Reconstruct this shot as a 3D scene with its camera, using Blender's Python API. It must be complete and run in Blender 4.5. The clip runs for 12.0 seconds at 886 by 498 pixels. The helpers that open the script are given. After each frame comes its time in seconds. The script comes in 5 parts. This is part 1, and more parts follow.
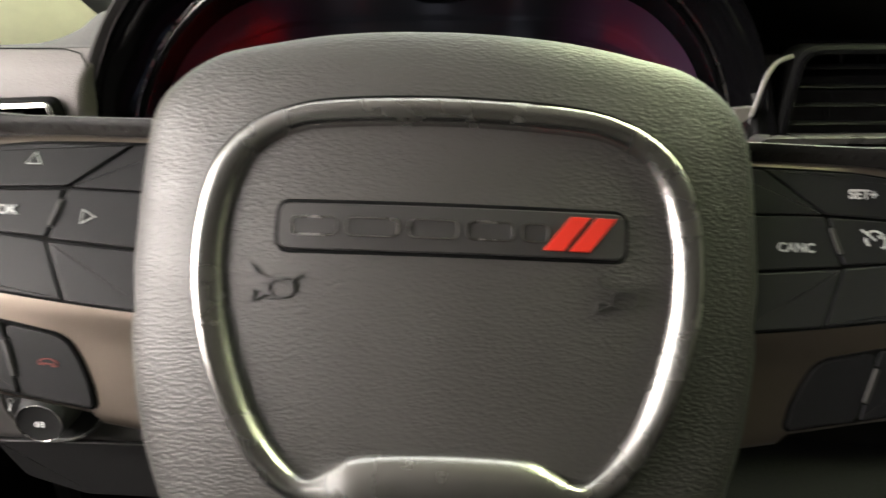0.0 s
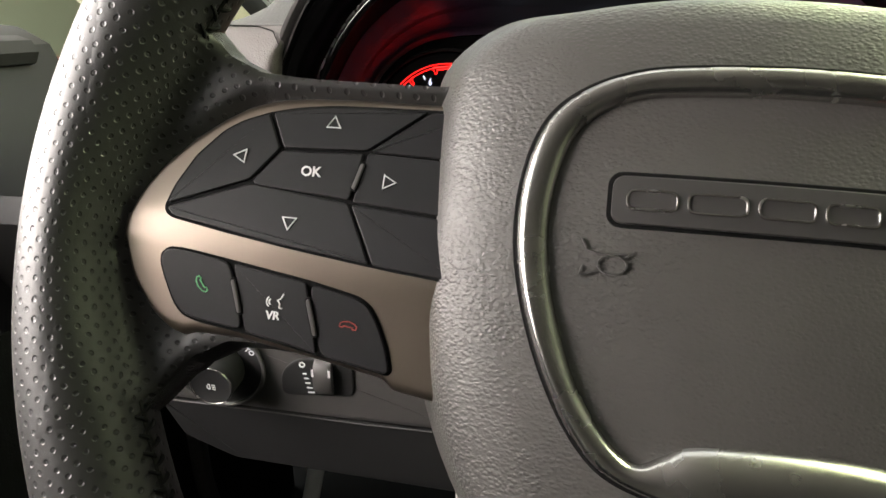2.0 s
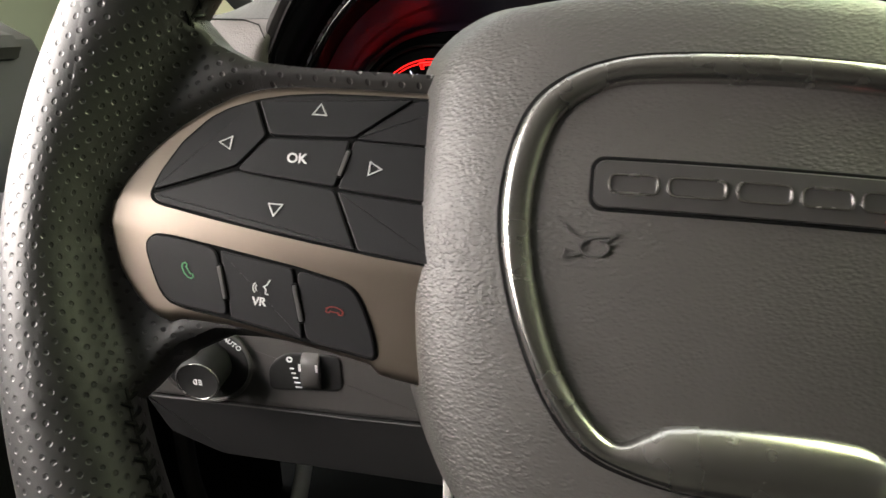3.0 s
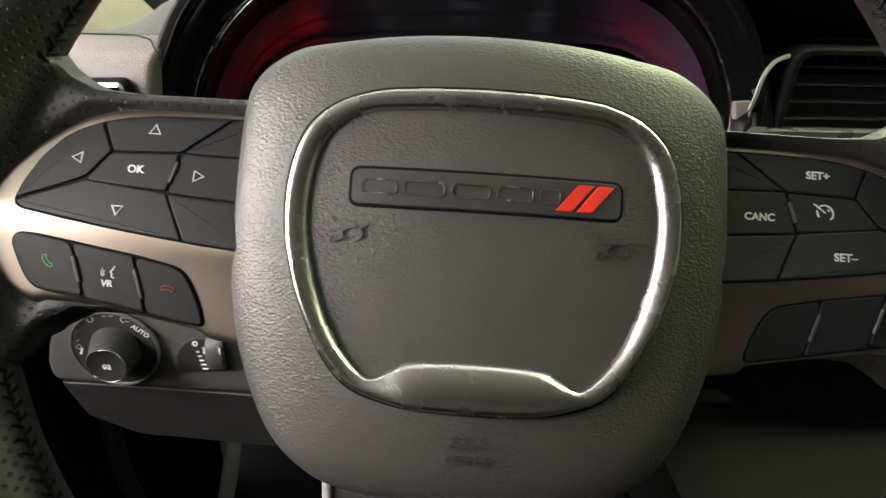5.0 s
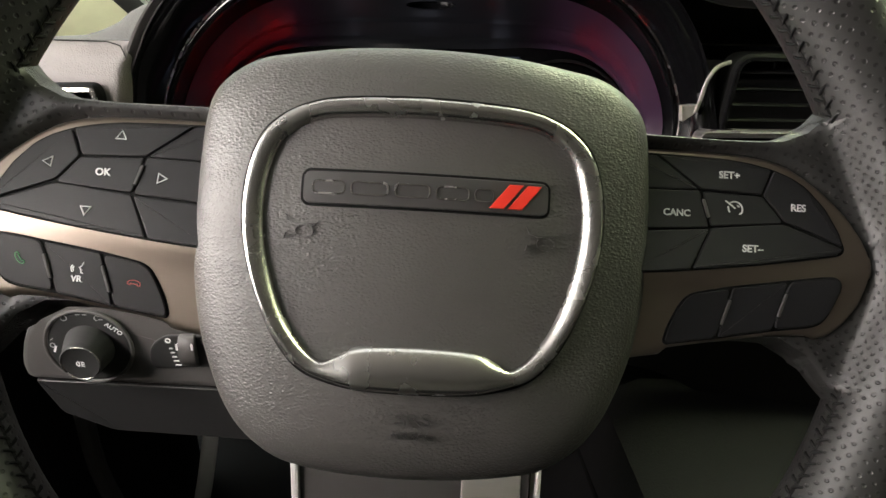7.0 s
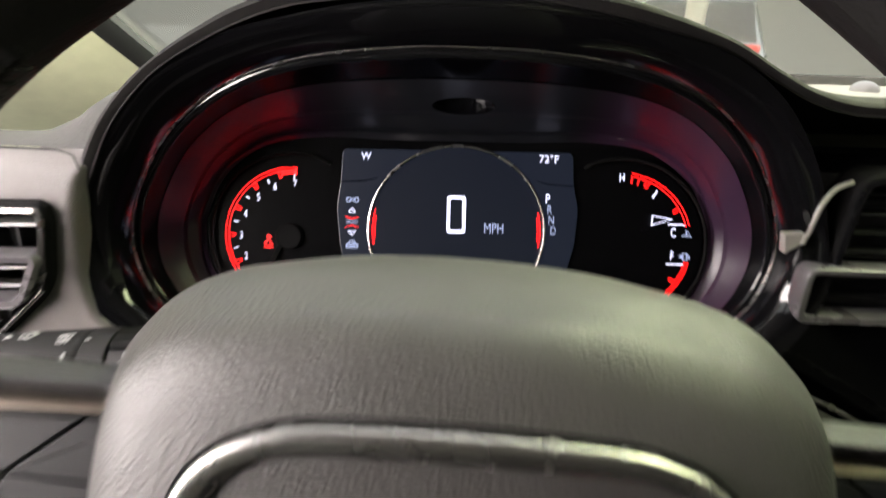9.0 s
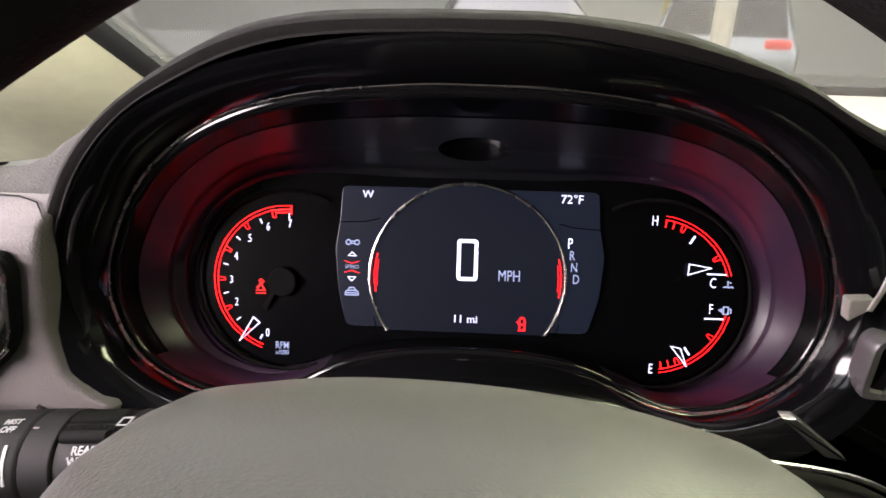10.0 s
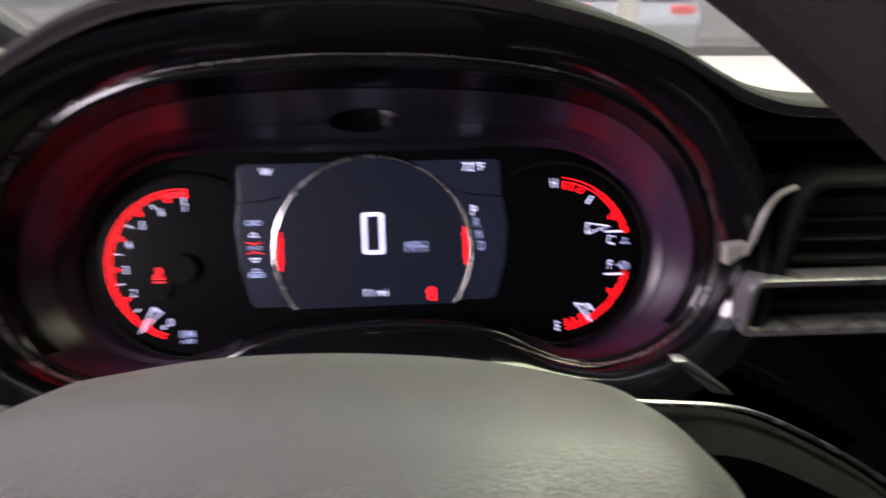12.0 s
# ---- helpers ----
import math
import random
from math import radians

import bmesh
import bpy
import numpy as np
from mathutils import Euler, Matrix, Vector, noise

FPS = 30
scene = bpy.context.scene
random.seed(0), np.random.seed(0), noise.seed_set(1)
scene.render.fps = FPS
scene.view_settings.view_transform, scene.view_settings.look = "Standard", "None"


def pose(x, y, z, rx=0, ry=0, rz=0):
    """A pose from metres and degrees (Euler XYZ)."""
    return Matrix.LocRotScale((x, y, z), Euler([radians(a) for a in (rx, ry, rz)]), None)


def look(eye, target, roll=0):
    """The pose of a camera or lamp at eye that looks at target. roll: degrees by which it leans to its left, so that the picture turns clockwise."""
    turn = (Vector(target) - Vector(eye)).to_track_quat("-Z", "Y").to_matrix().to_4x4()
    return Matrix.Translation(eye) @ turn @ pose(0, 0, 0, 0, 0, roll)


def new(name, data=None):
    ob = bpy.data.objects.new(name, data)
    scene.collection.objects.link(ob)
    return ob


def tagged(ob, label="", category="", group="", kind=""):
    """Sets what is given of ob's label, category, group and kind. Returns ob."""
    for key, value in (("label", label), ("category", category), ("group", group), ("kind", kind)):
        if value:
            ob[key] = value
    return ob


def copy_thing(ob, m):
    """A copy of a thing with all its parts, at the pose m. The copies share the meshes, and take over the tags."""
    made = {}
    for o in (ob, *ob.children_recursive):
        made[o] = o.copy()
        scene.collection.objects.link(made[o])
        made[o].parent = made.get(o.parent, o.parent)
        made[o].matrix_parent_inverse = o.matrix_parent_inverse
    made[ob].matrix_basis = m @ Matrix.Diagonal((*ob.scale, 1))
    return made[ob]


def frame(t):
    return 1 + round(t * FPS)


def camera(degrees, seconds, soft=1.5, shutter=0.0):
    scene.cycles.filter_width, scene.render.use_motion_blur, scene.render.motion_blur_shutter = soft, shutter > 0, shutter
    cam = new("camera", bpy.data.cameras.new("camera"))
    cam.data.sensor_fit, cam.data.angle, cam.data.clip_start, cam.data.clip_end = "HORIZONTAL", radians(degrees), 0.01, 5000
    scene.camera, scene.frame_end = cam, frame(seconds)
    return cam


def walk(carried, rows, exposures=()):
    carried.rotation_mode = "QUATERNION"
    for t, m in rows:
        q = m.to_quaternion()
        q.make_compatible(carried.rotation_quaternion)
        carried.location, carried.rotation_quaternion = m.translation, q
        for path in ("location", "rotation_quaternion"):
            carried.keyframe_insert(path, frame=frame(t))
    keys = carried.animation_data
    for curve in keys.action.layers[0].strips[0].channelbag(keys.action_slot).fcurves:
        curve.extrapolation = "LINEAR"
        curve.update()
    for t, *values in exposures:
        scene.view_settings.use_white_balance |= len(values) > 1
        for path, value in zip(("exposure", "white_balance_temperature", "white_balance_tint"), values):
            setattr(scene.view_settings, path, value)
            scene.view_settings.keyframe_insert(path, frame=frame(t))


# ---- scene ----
cam = camera(75.0, 12.0, 1.5, 0.5)
PATH = [  # seconds, place, turn in degrees
    (0.0, -0.0026, 0.0123, 1.1980, 69.03, 0.19, -0.57),
    (0.5, -0.0328, 0.0111, 1.1994, 69.49, 0.02, 2.15),
    (1.0, -0.0528, 0.0118, 1.1979, 69.23, -0.25, 3.95),
    (1.5, -0.0631, 0.0124, 1.1945, 68.96, -0.78, 5.70),
    (2.0, -0.0655, 0.0137, 1.1910, 68.53, -0.58, 6.57),
    (2.5, -0.0664, 0.0151, 1.1870, 68.32, -0.31, 6.77),
    (2.7, -0.0677, 0.0152, 1.1860, 68.55, -0.55, 6.29),
    (4.3, -0.0209, -0.0310, 1.2082, 68.37, -0.57, 2.86),
    (4.5, -0.0171, -0.0297, 1.2077, 68.00, -0.67, 2.34),
    (5.0, -0.0099, -0.0293, 1.2042, 67.72, -0.91, 1.15),
    (5.5, -0.0020, -0.0357, 1.2033, 67.60, -1.02, 0.22),
    (6.0, 0.0030, -0.0429, 1.2073, 67.52, -1.07, -0.47),
    (6.5, 0.0035, -0.0518, 1.2100, 67.64, -1.14, -0.89),
    (6.7, 0.0040, -0.0496, 1.2094, 67.69, -1.12, -0.84),
    (8.3, -0.0062, -0.0316, 1.2202, 68.18, -0.94, 0.70),
    (8.4, -0.0068, -0.0235, 1.2247, 68.24, -0.92, 0.78),
    (8.5, -0.0074, -0.0120, 1.2293, 68.18, -0.96, 0.87),
    (8.6, -0.0089, 0.0025, 1.2334, 68.35, -1.01, 0.80),
    (8.8, -0.0073, 0.0335, 1.2486, 67.88, -1.09, 1.07),
    (9.0, -0.0025, 0.0657, 1.2561, 68.43, -1.45, 1.79),
    (9.2, 0.0028, 0.0926, 1.2611, 69.19, -1.23, 2.58),
    (9.5, 0.0022, 0.1126, 1.2672, 68.62, -1.44, 2.94),
    (10.0, 0.0021, 0.1139, 1.2716, 67.91, -1.26, 3.94),
    (10.5, 0.0024, 0.0971, 1.2778, 66.88, -1.42, 8.74),
    (11.0, -0.0031, 0.0950, 1.2784, 65.70, -0.59, 11.42),
    (11.5, -0.0026, 0.0968, 1.2785, 65.27, -0.31, 9.37),
    (11.7, 0.0039, 0.0986, 1.2755, 66.01, -0.06, 5.17),
    (11.8, 0.0099, 0.1010, 1.2740, 66.24, 0.05, 2.55),
    (11.9, 0.0155, 0.1077, 1.2698, 66.29, 0.15, -0.34),
    (12.0, 0.0179, 0.1133, 1.2700, 65.55, -0.33, -3.70),
]
walk(cam, [(t, pose(x, y, z, a, b, c)) for t, x, y, z, a, b, c in PATH],
     ((0.0, 0.0, 6300, 13), (2.5, 0.0, 6300, 13), (4.5, 0.05, 6300, 13), (8.6, 0.07, 6300, 13), (9.6, 0.05, 6150, 26), (11.5, -0.02, 6250, 28), (12.0, -0.12, 5850, 34)))

# ---- light ----
world = bpy.data.worlds.new("showroom_air")
scene.world = world
world.use_nodes = True
world.node_tree.nodes["Background"].inputs["Color"].default_value = (0.82, 0.9, 0.8, 1)
world.node_tree.nodes["Background"].inputs["Strength"].default_value = 0.02


def area_lamp(name, eye, target, w, h, power, colour):
    data = bpy.data.lights.new(name, "AREA")
    data.shape, data.size, data.size_y, data.energy, data.color = "RECTANGLE", w, h, power, colour
    ob = new(name, data)
    ob.matrix_world = look(eye, target)
    return ob


# daylight-like showroom light through the driver's window, and the windscreen
area_lamp("driver_window_light", (-0.65, 0.04, 1.31), (0.0, 0.13, 1.13), 0.60, 0.30, 23.0, (1.0, 0.91, 0.82))
area_lamp("windscreen_light", (0.38, 0.40, 1.54), (0.05, 0.15, 1.20), 0.50, 0.24, 9.2, (0.88, 1.0, 0.50))
area_lamp("showroom_ceiling_light", (0.0, 2.0, 4.9), (0.0, 2.0, 0.0), 16.0, 14.0, 1850.0, (0.97, 1.0, 0.94))


# ---- materials ----
def principled(name, colour, rough=0.5, metal=0.0, spec=0.5, coat=0.0):
    m = bpy.data.materials.new(name)
    m.use_nodes = True
    b = m.node_tree.nodes["Principled BSDF"]
    b.inputs["Base Color"].default_value = (*colour, 1)
    b.inputs["Roughness"].default_value = rough
    b.inputs["Metallic"].default_value = metal
    b.inputs["Specular IOR Level"].default_value = spec
    b.inputs["Coat Weight"].default_value = coat
    b.inputs["Coat Roughness"].default_value = 0.05
    return m, m.node_tree, b


def node(nt, kind, **values):
    n = nt.nodes.new(kind)
    for key, value in values.items():
        if key in n.inputs:
            n.inputs[key].default_value = value
    return n


def coords(nt, scale=(1, 1, 1), uv=False):
    c = nt.nodes.new("ShaderNodeTexCoord")
    mp = nt.nodes.new("ShaderNodeMapping")
    mp.inputs["Scale"].default_value = scale
    nt.links.new(c.outputs["UV" if uv else "Object"], mp.inputs["Vector"])
    return mp.outputs["Vector"]


def wear(nt, b, colour, amount=0.15, scale=30.0, rough=None, spread=0.1):
    """Broad mottling and fine specks of colour and gloss."""
    v = coords(nt)
    big = node(nt, "ShaderNodeTexNoise", Scale=scale, Detail=6.0)
    nt.links.new(v, big.inputs["Vector"])
    mix = nt.nodes.new("ShaderNodeMix")
    mix.data_type = "RGBA"
    mix.inputs[6].default_value = (*[max(0, c * (1 - amount)) for c in colour], 1)
    mix.inputs[7].default_value = (*[min(1, c * (1 + amount)) for c in colour], 1)
    nt.links.new(big.outputs["Fac"], mix.inputs[0])
    nt.links.new(mix.outputs[2], b.inputs["Base Color"])
    if rough is not None:
        r = nt.nodes.new("ShaderNodeMapRange")
        r.inputs["To Min"].default_value, r.inputs["To Max"].default_value = rough - spread, rough + spread
        nt.links.new(big.outputs["Fac"], r.inputs["Value"])
        nt.links.new(r.outputs["Result"], b.inputs["Roughness"])


def leather(name, colour, rough, cell=0.0016, height=0.00020, stretch=(1, 1, 0.75), spec=0.5, calm=None):
    """Pebbled hide: round-topped irregular cells, drawn out and creased unevenly, with finer grain on them.
    calm: the heights between which the hide is pulled tight and the pebbles fade out."""
    m, nt, b = principled(name, colour, rough, 0, spec)
    wear(nt, b, colour, 0.15, 60.0, rough, 0.05)

    def op(kind, *values):
        n = nt.nodes.new("ShaderNodeMath")
        n.operation = kind
        for i, value in enumerate(values):
            if isinstance(value, (int, float)):
                n.inputs[i].default_value = value
            else:
                nt.links.new(value, n.inputs[i])
        return n.outputs[0]

    def ramp(value, lo, hi, a=0.0, c=1.0):
        n = nt.nodes.new("ShaderNodeMapRange")
        n.interpolation_type = "SMOOTHSTEP"
        for key, x in (("From Min", lo), ("From Max", hi), ("To Min", a), ("To Max", c)):
            n.inputs[key].default_value = x
        nt.links.new(value, n.inputs["Value"])
        return n.outputs["Result"]

    v = coords(nt, tuple(q / cell for q in stretch))
    warp = node(nt, "ShaderNodeTexNoise", Scale=0.5, Detail=2.0)
    nt.links.new(v, warp.inputs["Vector"])
    add = nt.nodes.new("ShaderNodeVectorMath")
    add.operation = "MULTIPLY_ADD"
    nt.links.new(warp.outputs["Color"], add.inputs[0])
    add.inputs[1].default_value = (0.6, 0.6, 0.6)
    nt.links.new(v, add.inputs[2])
    def pebbles(scale):
        vo = node(nt, "ShaderNodeTexVoronoi", Scale=scale, Randomness=1.0)
        vo.feature = "SMOOTH_F1"
        vo.inputs["Smoothness"].default_value = 0.35
        nt.links.new(add.outputs[0], vo.inputs["Vector"])
        return ramp(vo.outputs["Distance"], 0.12, 0.72, 1.0, 0.0)

    big, little = pebbles(1.0), pebbles(2.2)
    patch = node(nt, "ShaderNodeTexNoise", Scale=0.12, Detail=3.0)
    nt.links.new(v, patch.inputs["Vector"])
    fade = ramp(patch.outputs["Fac"], 0.3, 0.7, 0.65, 1.0)
    fine = node(nt, "ShaderNodeTexNoise", Scale=2.6, Detail=3.0)
    nt.links.new(v, fine.inputs["Vector"])
    high = op("MULTIPLY", op("MULTIPLY_ADD", little, 0.25, big), fade)
    high = op("MULTIPLY_ADD", fine.outputs["Fac"], 0.25, high)
    if calm:
        sep = nt.nodes.new("ShaderNodeSeparateXYZ")
        nt.links.new(coords(nt), sep.inputs[0])
        high = op("MULTIPLY", high, ramp(sep.outputs["Z"], calm[0], calm[1], 1.0, 0.12))
    bump = nt.nodes.new("ShaderNodeBump")
    bump.inputs["Strength"].default_value = 0.85
    bump.inputs["Distance"].default_value = height
    nt.links.new(high, bump.inputs["Height"])
    nt.links.new(bump.outputs["Normal"], b.inputs["Normal"])
    return m


def perforated(name, colour, rough, pitch=0.0052):
    """Smooth hide punched with staggered round holes; the mesh carries metres in its UV map."""
    m, nt, b = principled(name, colour, rough, 0, 0.5)
    v = coords(nt, (1 / pitch, 1 / pitch, 1), uv=True)
    sep = nt.nodes.new("ShaderNodeSeparateXYZ")
    nt.links.new(v, sep.inputs[0])

    def op(kind, a, c=None, d=None):
        n = nt.nodes.new("ShaderNodeMath")
        n.operation = kind
        for i, value in enumerate((a, c, d)):
            if value is None:
                continue
            if isinstance(value, (int, float)):
                n.inputs[i].default_value = value
            else:
                nt.links.new(value, n.inputs[i])
        return n.outputs[0]

    wob = node(nt, "ShaderNodeTexNoise", Scale=0.7, Detail=1.0)
    nt.links.new(v, wob.inputs["Vector"])
    x = op("MULTIPLY_ADD", wob.outputs["Fac"], 0.35, sep.outputs["X"])
    y = sep.outputs["Y"]
    dist = None
    for ox, oy in ((0.0, 0.0), (0.5, 0.5)):
        fx = op("SUBTRACT", op("FRACT", op("ADD", x, ox)), 0.5)
        fy = op("SUBTRACT", op("FRACT", op("ADD", y, oy)), 0.5)
        d = op("SQRT", op("ADD", op("MULTIPLY", fx, fx), op("MULTIPLY", fy, fy)))
        dist = d if dist is None else op("MINIMUM", dist, d)
    hole = nt.nodes.new("ShaderNodeMapRange")
    hole.inputs["From Min"].default_value, hole.inputs["From Max"].default_value = 0.105, 0.14
    nt.links.new(dist, hole.inputs["Value"])
    dip = nt.nodes.new("ShaderNodeMapRange")
    dip.interpolation_type = "SMOOTHSTEP"
    dip.inputs["From Min"].default_value, dip.inputs["From Max"].default_value = 0.08, 0.18
    nt.links.new(dist, dip.inputs["Value"])
    grain = node(nt, "ShaderNodeTexNoise", Scale=9.0, Detail=4.0)
    nt.links.new(v, grain.inputs["Vector"])
    mix = nt.nodes.new("ShaderNodeMix")
    mix.data_type = "RGBA"
    mix.inputs[6].default_value = (0.0008, 0.0008, 0.0008, 1)
    mix.inputs[7].default_value = (*colour, 1)
    nt.links.new(hole.outputs["Result"], mix.inputs[0])
    nt.links.new(mix.outputs[2], b.inputs["Base Color"])
    h = op("MULTIPLY_ADD", grain.outputs["Fac"], 0.10, dip.outputs["Result"])
    bump = nt.nodes.new("ShaderNodeBump")
    bump.inputs["Strength"].default_value, bump.inputs["Distance"].default_value = 0.9, 0.00024
    nt.links.new(h, bump.inputs["Height"])
    nt.links.new(bump.outputs["Normal"], b.inputs["Normal"])
    return m


def plastic(name, colour, rough, grain=0.0, spec=0.5, scale=2500.0):
    m, nt, b = principled(name, colour, rough, 0, spec)
    wear(nt, b, colour, 0.12, 45.0, rough, 0.05)
    if grain:
        v = coords(nt)
        n = node(nt, "ShaderNodeTexNoise", Scale=scale, Detail=3.0)
        nt.links.new(v, n.inputs["Vector"])
        bump = nt.nodes.new("ShaderNodeBump")
        bump.inputs["Strength"].default_value, bump.inputs["Distance"].default_value = 0.5, grain
        nt.links.new(n.outputs["Fac"], bump.inputs["Height"])
        nt.links.new(bump.outputs["Normal"], b.inputs["Normal"])
    return m


def metal(name, colour, rough, flake=0.0):
    m, nt, b = principled(name, colour, rough, 1.0)
    wear(nt, b, colour, 0.06, 80.0, rough, 0.03)
    if flake:
        v = coords(nt)
        n = node(nt, "ShaderNodeTexNoise", Scale=3000.0, Detail=2.0)
        nt.links.new(v, n.inputs["Vector"])
        bump = nt.nodes.new("ShaderNodeBump")
        bump.inputs["Strength"].default_value, bump.inputs["Distance"].default_value = 0.3, flake
        nt.links.new(n.outputs["Fac"], bump.inputs["Height"])
        nt.links.new(bump.outputs["Normal"], b.inputs["Normal"])
    return m


def lit(name, colour, strength):
    m, nt, b = principled(name, (0.002, 0.002, 0.002), 0.3)
    b.inputs["Emission Color"].default_value = (*colour, 1)
    b.inputs["Emission Strength"].default_value = strength
    return m


HIDE = leather("pebbled_black_hide", (0.048, 0.046, 0.043), 0.48, 0.00108, 0.00018, (0.80, 1, 1.2), 0.5, (0.066, 0.076))
MOULDED = plastic("moulded_hide_mark", (0.034, 0.033, 0.031), 0.45)
DASH_HIDE = leather("dash_hide", (0.088, 0.080, 0.076), 0.60, 0.0013, 0.00014, (1, 1, 1))
HOOD_HIDE = leather("hood_hide", (0.015, 0.014, 0.0135), 0.85, 0.0009, 0.00012, (1, 1, 1), 0.12)
TOP_HIDE = leather("top_pad_hide", (0.050, 0.047, 0.045), 0.6, 0.0016, 0.00018, (1, 1, 1), 0.3)
SMOOTH_HIDE = leather("smooth_black_hide", (0.0085, 0.0080, 0.0078), 0.55, 0.0014, 0.0001, (1, 1, 1), 0.15)
HOLED_HIDE = perforated("perforated_black_hide", (0.015, 0.0145, 0.014), 0.48, 0.0050)
CHROME = metal("satin_chrome", (0.46, 0.445, 0.43), 0.27)
BRONZE = metal("satin_bronze_paint", (0.30, 0.25, 0.21), 0.39, 0.00002)
BUTTON = plastic("button_plastic", (0.011, 0.011, 0.012), 0.5, 0, 0.26)
GAP = plastic("gap_black", (0.003, 0.003, 0.003), 0.8, 0, 0.1)
PLATE = plastic("badge_plate", (0.032, 0.031, 0.030), 0.45, 0.00001)
GLOSS = plastic("piano_black", (0.003, 0.003, 0.0035), 0.10, 0, 0.4)
BLACK = plastic("black_plastic", (0.011, 0.011, 0.011), 0.55, 0.00002, 0.35)
GREY = plastic("dash_grey_plastic", (0.045, 0.043, 0.041), 0.55, 0.00004)
DARKLENS = plastic("dark_dial_face", (0.0018, 0.0018, 0.0022), 0.25, 0, 0.12)
# purple is the dials' LED glow, painted into the bowl's own colour
BOWL_GLOW = plastic("dial_bowl", (0.025, 0.0115, 0.026), 0.32, 0.00001, 0.45)


def fade_glow(m, colour, x0, x1):
    """Between -x0 and x0 the base colour is another, the painted glow coming in smoothly up to x1."""
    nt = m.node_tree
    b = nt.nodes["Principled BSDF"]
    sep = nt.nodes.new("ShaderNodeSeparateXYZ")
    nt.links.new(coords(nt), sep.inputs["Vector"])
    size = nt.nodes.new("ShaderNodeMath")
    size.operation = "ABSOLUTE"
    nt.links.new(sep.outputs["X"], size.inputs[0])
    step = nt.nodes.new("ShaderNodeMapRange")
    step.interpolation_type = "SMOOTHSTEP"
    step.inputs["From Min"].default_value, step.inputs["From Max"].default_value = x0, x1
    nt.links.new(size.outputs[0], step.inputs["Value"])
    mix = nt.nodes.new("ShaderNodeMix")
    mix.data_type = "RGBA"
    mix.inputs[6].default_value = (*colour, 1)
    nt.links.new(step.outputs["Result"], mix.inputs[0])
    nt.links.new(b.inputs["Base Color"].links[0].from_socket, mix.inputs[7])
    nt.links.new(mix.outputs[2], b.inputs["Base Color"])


fade_glow(BOWL_GLOW, (0.008, 0.0085, 0.010), 0.066, 0.104)
RED = plastic("red_enamel", (0.62, 0.035, 0.02), 0.35)
SATIN = plastic("satin_grey_metallic", (0.068, 0.064, 0.067), 0.28, 0, 0.7)
# black slat plastic in two tones: shade painted in here, light in the next
SLAT_SHADED = plastic("slat_shaded_black", (0.005, 0.005, 0.005), 0.5, 0, 0.25)
SLAT_LIT = plastic("slat_lit_grey", (0.09, 0.088, 0.085), 0.35)
WHITE = plastic("white_print", (0.55, 0.55, 0.55), 0.5)
PEWTER = plastic("pewter_satin", (0.22, 0.21, 0.19), 0.35, 0.00001, 0.6)
STALK_BLACK = plastic("stalk_black", (0.0055, 0.0052, 0.0052), 0.6, 0.00002, 0.12)
STALK_PRINT = plastic("stalk_print", (0.22, 0.22, 0.22), 0.5)
SHIELD = plastic("shield_brown", (0.014, 0.012, 0.0105), 0.55, 0.00001, 0.15)
GREEN = plastic("green_print", (0.06, 0.22, 0.09), 0.5)
REDPRINT = plastic("red_print", (0.22, 0.03, 0.02), 0.5)
STITCH = plastic("black_thread", (0.010, 0.010, 0.010), 0.9, 0.00002, 0.1)
PILLAR = plastic("pale_pillar_trim", (0.60, 0.60, 0.42), 0.75, 0.0001)
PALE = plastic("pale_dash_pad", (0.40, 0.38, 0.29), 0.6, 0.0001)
CARPET = plastic("black_carpet", (0.006, 0.006, 0.006), 0.95, 0.0008, 0.2, 700.0)
SILVER = plastic("silver_paint", (0.45, 0.44, 0.42), 0.35)
RUBBER = plastic("black_rubber", (0.008, 0.008, 0.008), 0.7, 0.0001)
STEEL = metal("brushed_steel", (0.55, 0.54, 0.52), 0.3)
LED_RED = lit("lit_red", (1.0, 0.010, 0.007), 6.0)
LED_DIM = lit("lit_red_dim", (1.0, 0.02, 0.015), 3.0)
LED_WHITE = lit("lit_white", (0.80, 0.82, 1.0), 2.2)
LED_GREY = lit("lit_blue_grey", (0.38, 0.44, 0.62), 1.5)
SCREEN = lit("lit_screen", (0.0095, 0.0135, 0.024), 1.0)
SCREEN_DEEP = lit("lit_screen_deep", (0.006, 0.009, 0.017), 1.0)


# ---- shapes ----
def sample(points, count, closed=False):
    """Count points at even steps along a smooth curve through the given ones."""
    p = [np.array(q, float) for q in points]
    m = len(p)
    out = []
    for i in range(m if closed else m - 1):
        a, b2, c, d = (p[(i + k) % m] if closed else p[min(max(i + k, 0), m - 1)] for k in (-1, 0, 1, 2))
        for s in np.linspace(0, 1, 12, endpoint=False):
            out.append(0.5 * (2 * b2 + (c - a) * s + (2 * a - 5 * b2 + 4 * c - d) * s * s + (3 * b2 - a - 3 * c + d) * s ** 3))
    out.append(p[0] if closed else p[-1])
    out = np.array(out)
    run = np.concatenate([[0], np.cumsum(np.linalg.norm(np.diff(out, axis=0), axis=1))])
    want = np.linspace(0, run[-1], count, endpoint=not closed)
    return np.stack([np.interp(want, run, out[:, k]) for k in range(out.shape[1])], 1)


def both_sides(half):
    """A closed outline from its right half, listed from the top down."""
    return list(half) + [(-x, z) for x, z in reversed(half) if abs(x) > 1e-6]


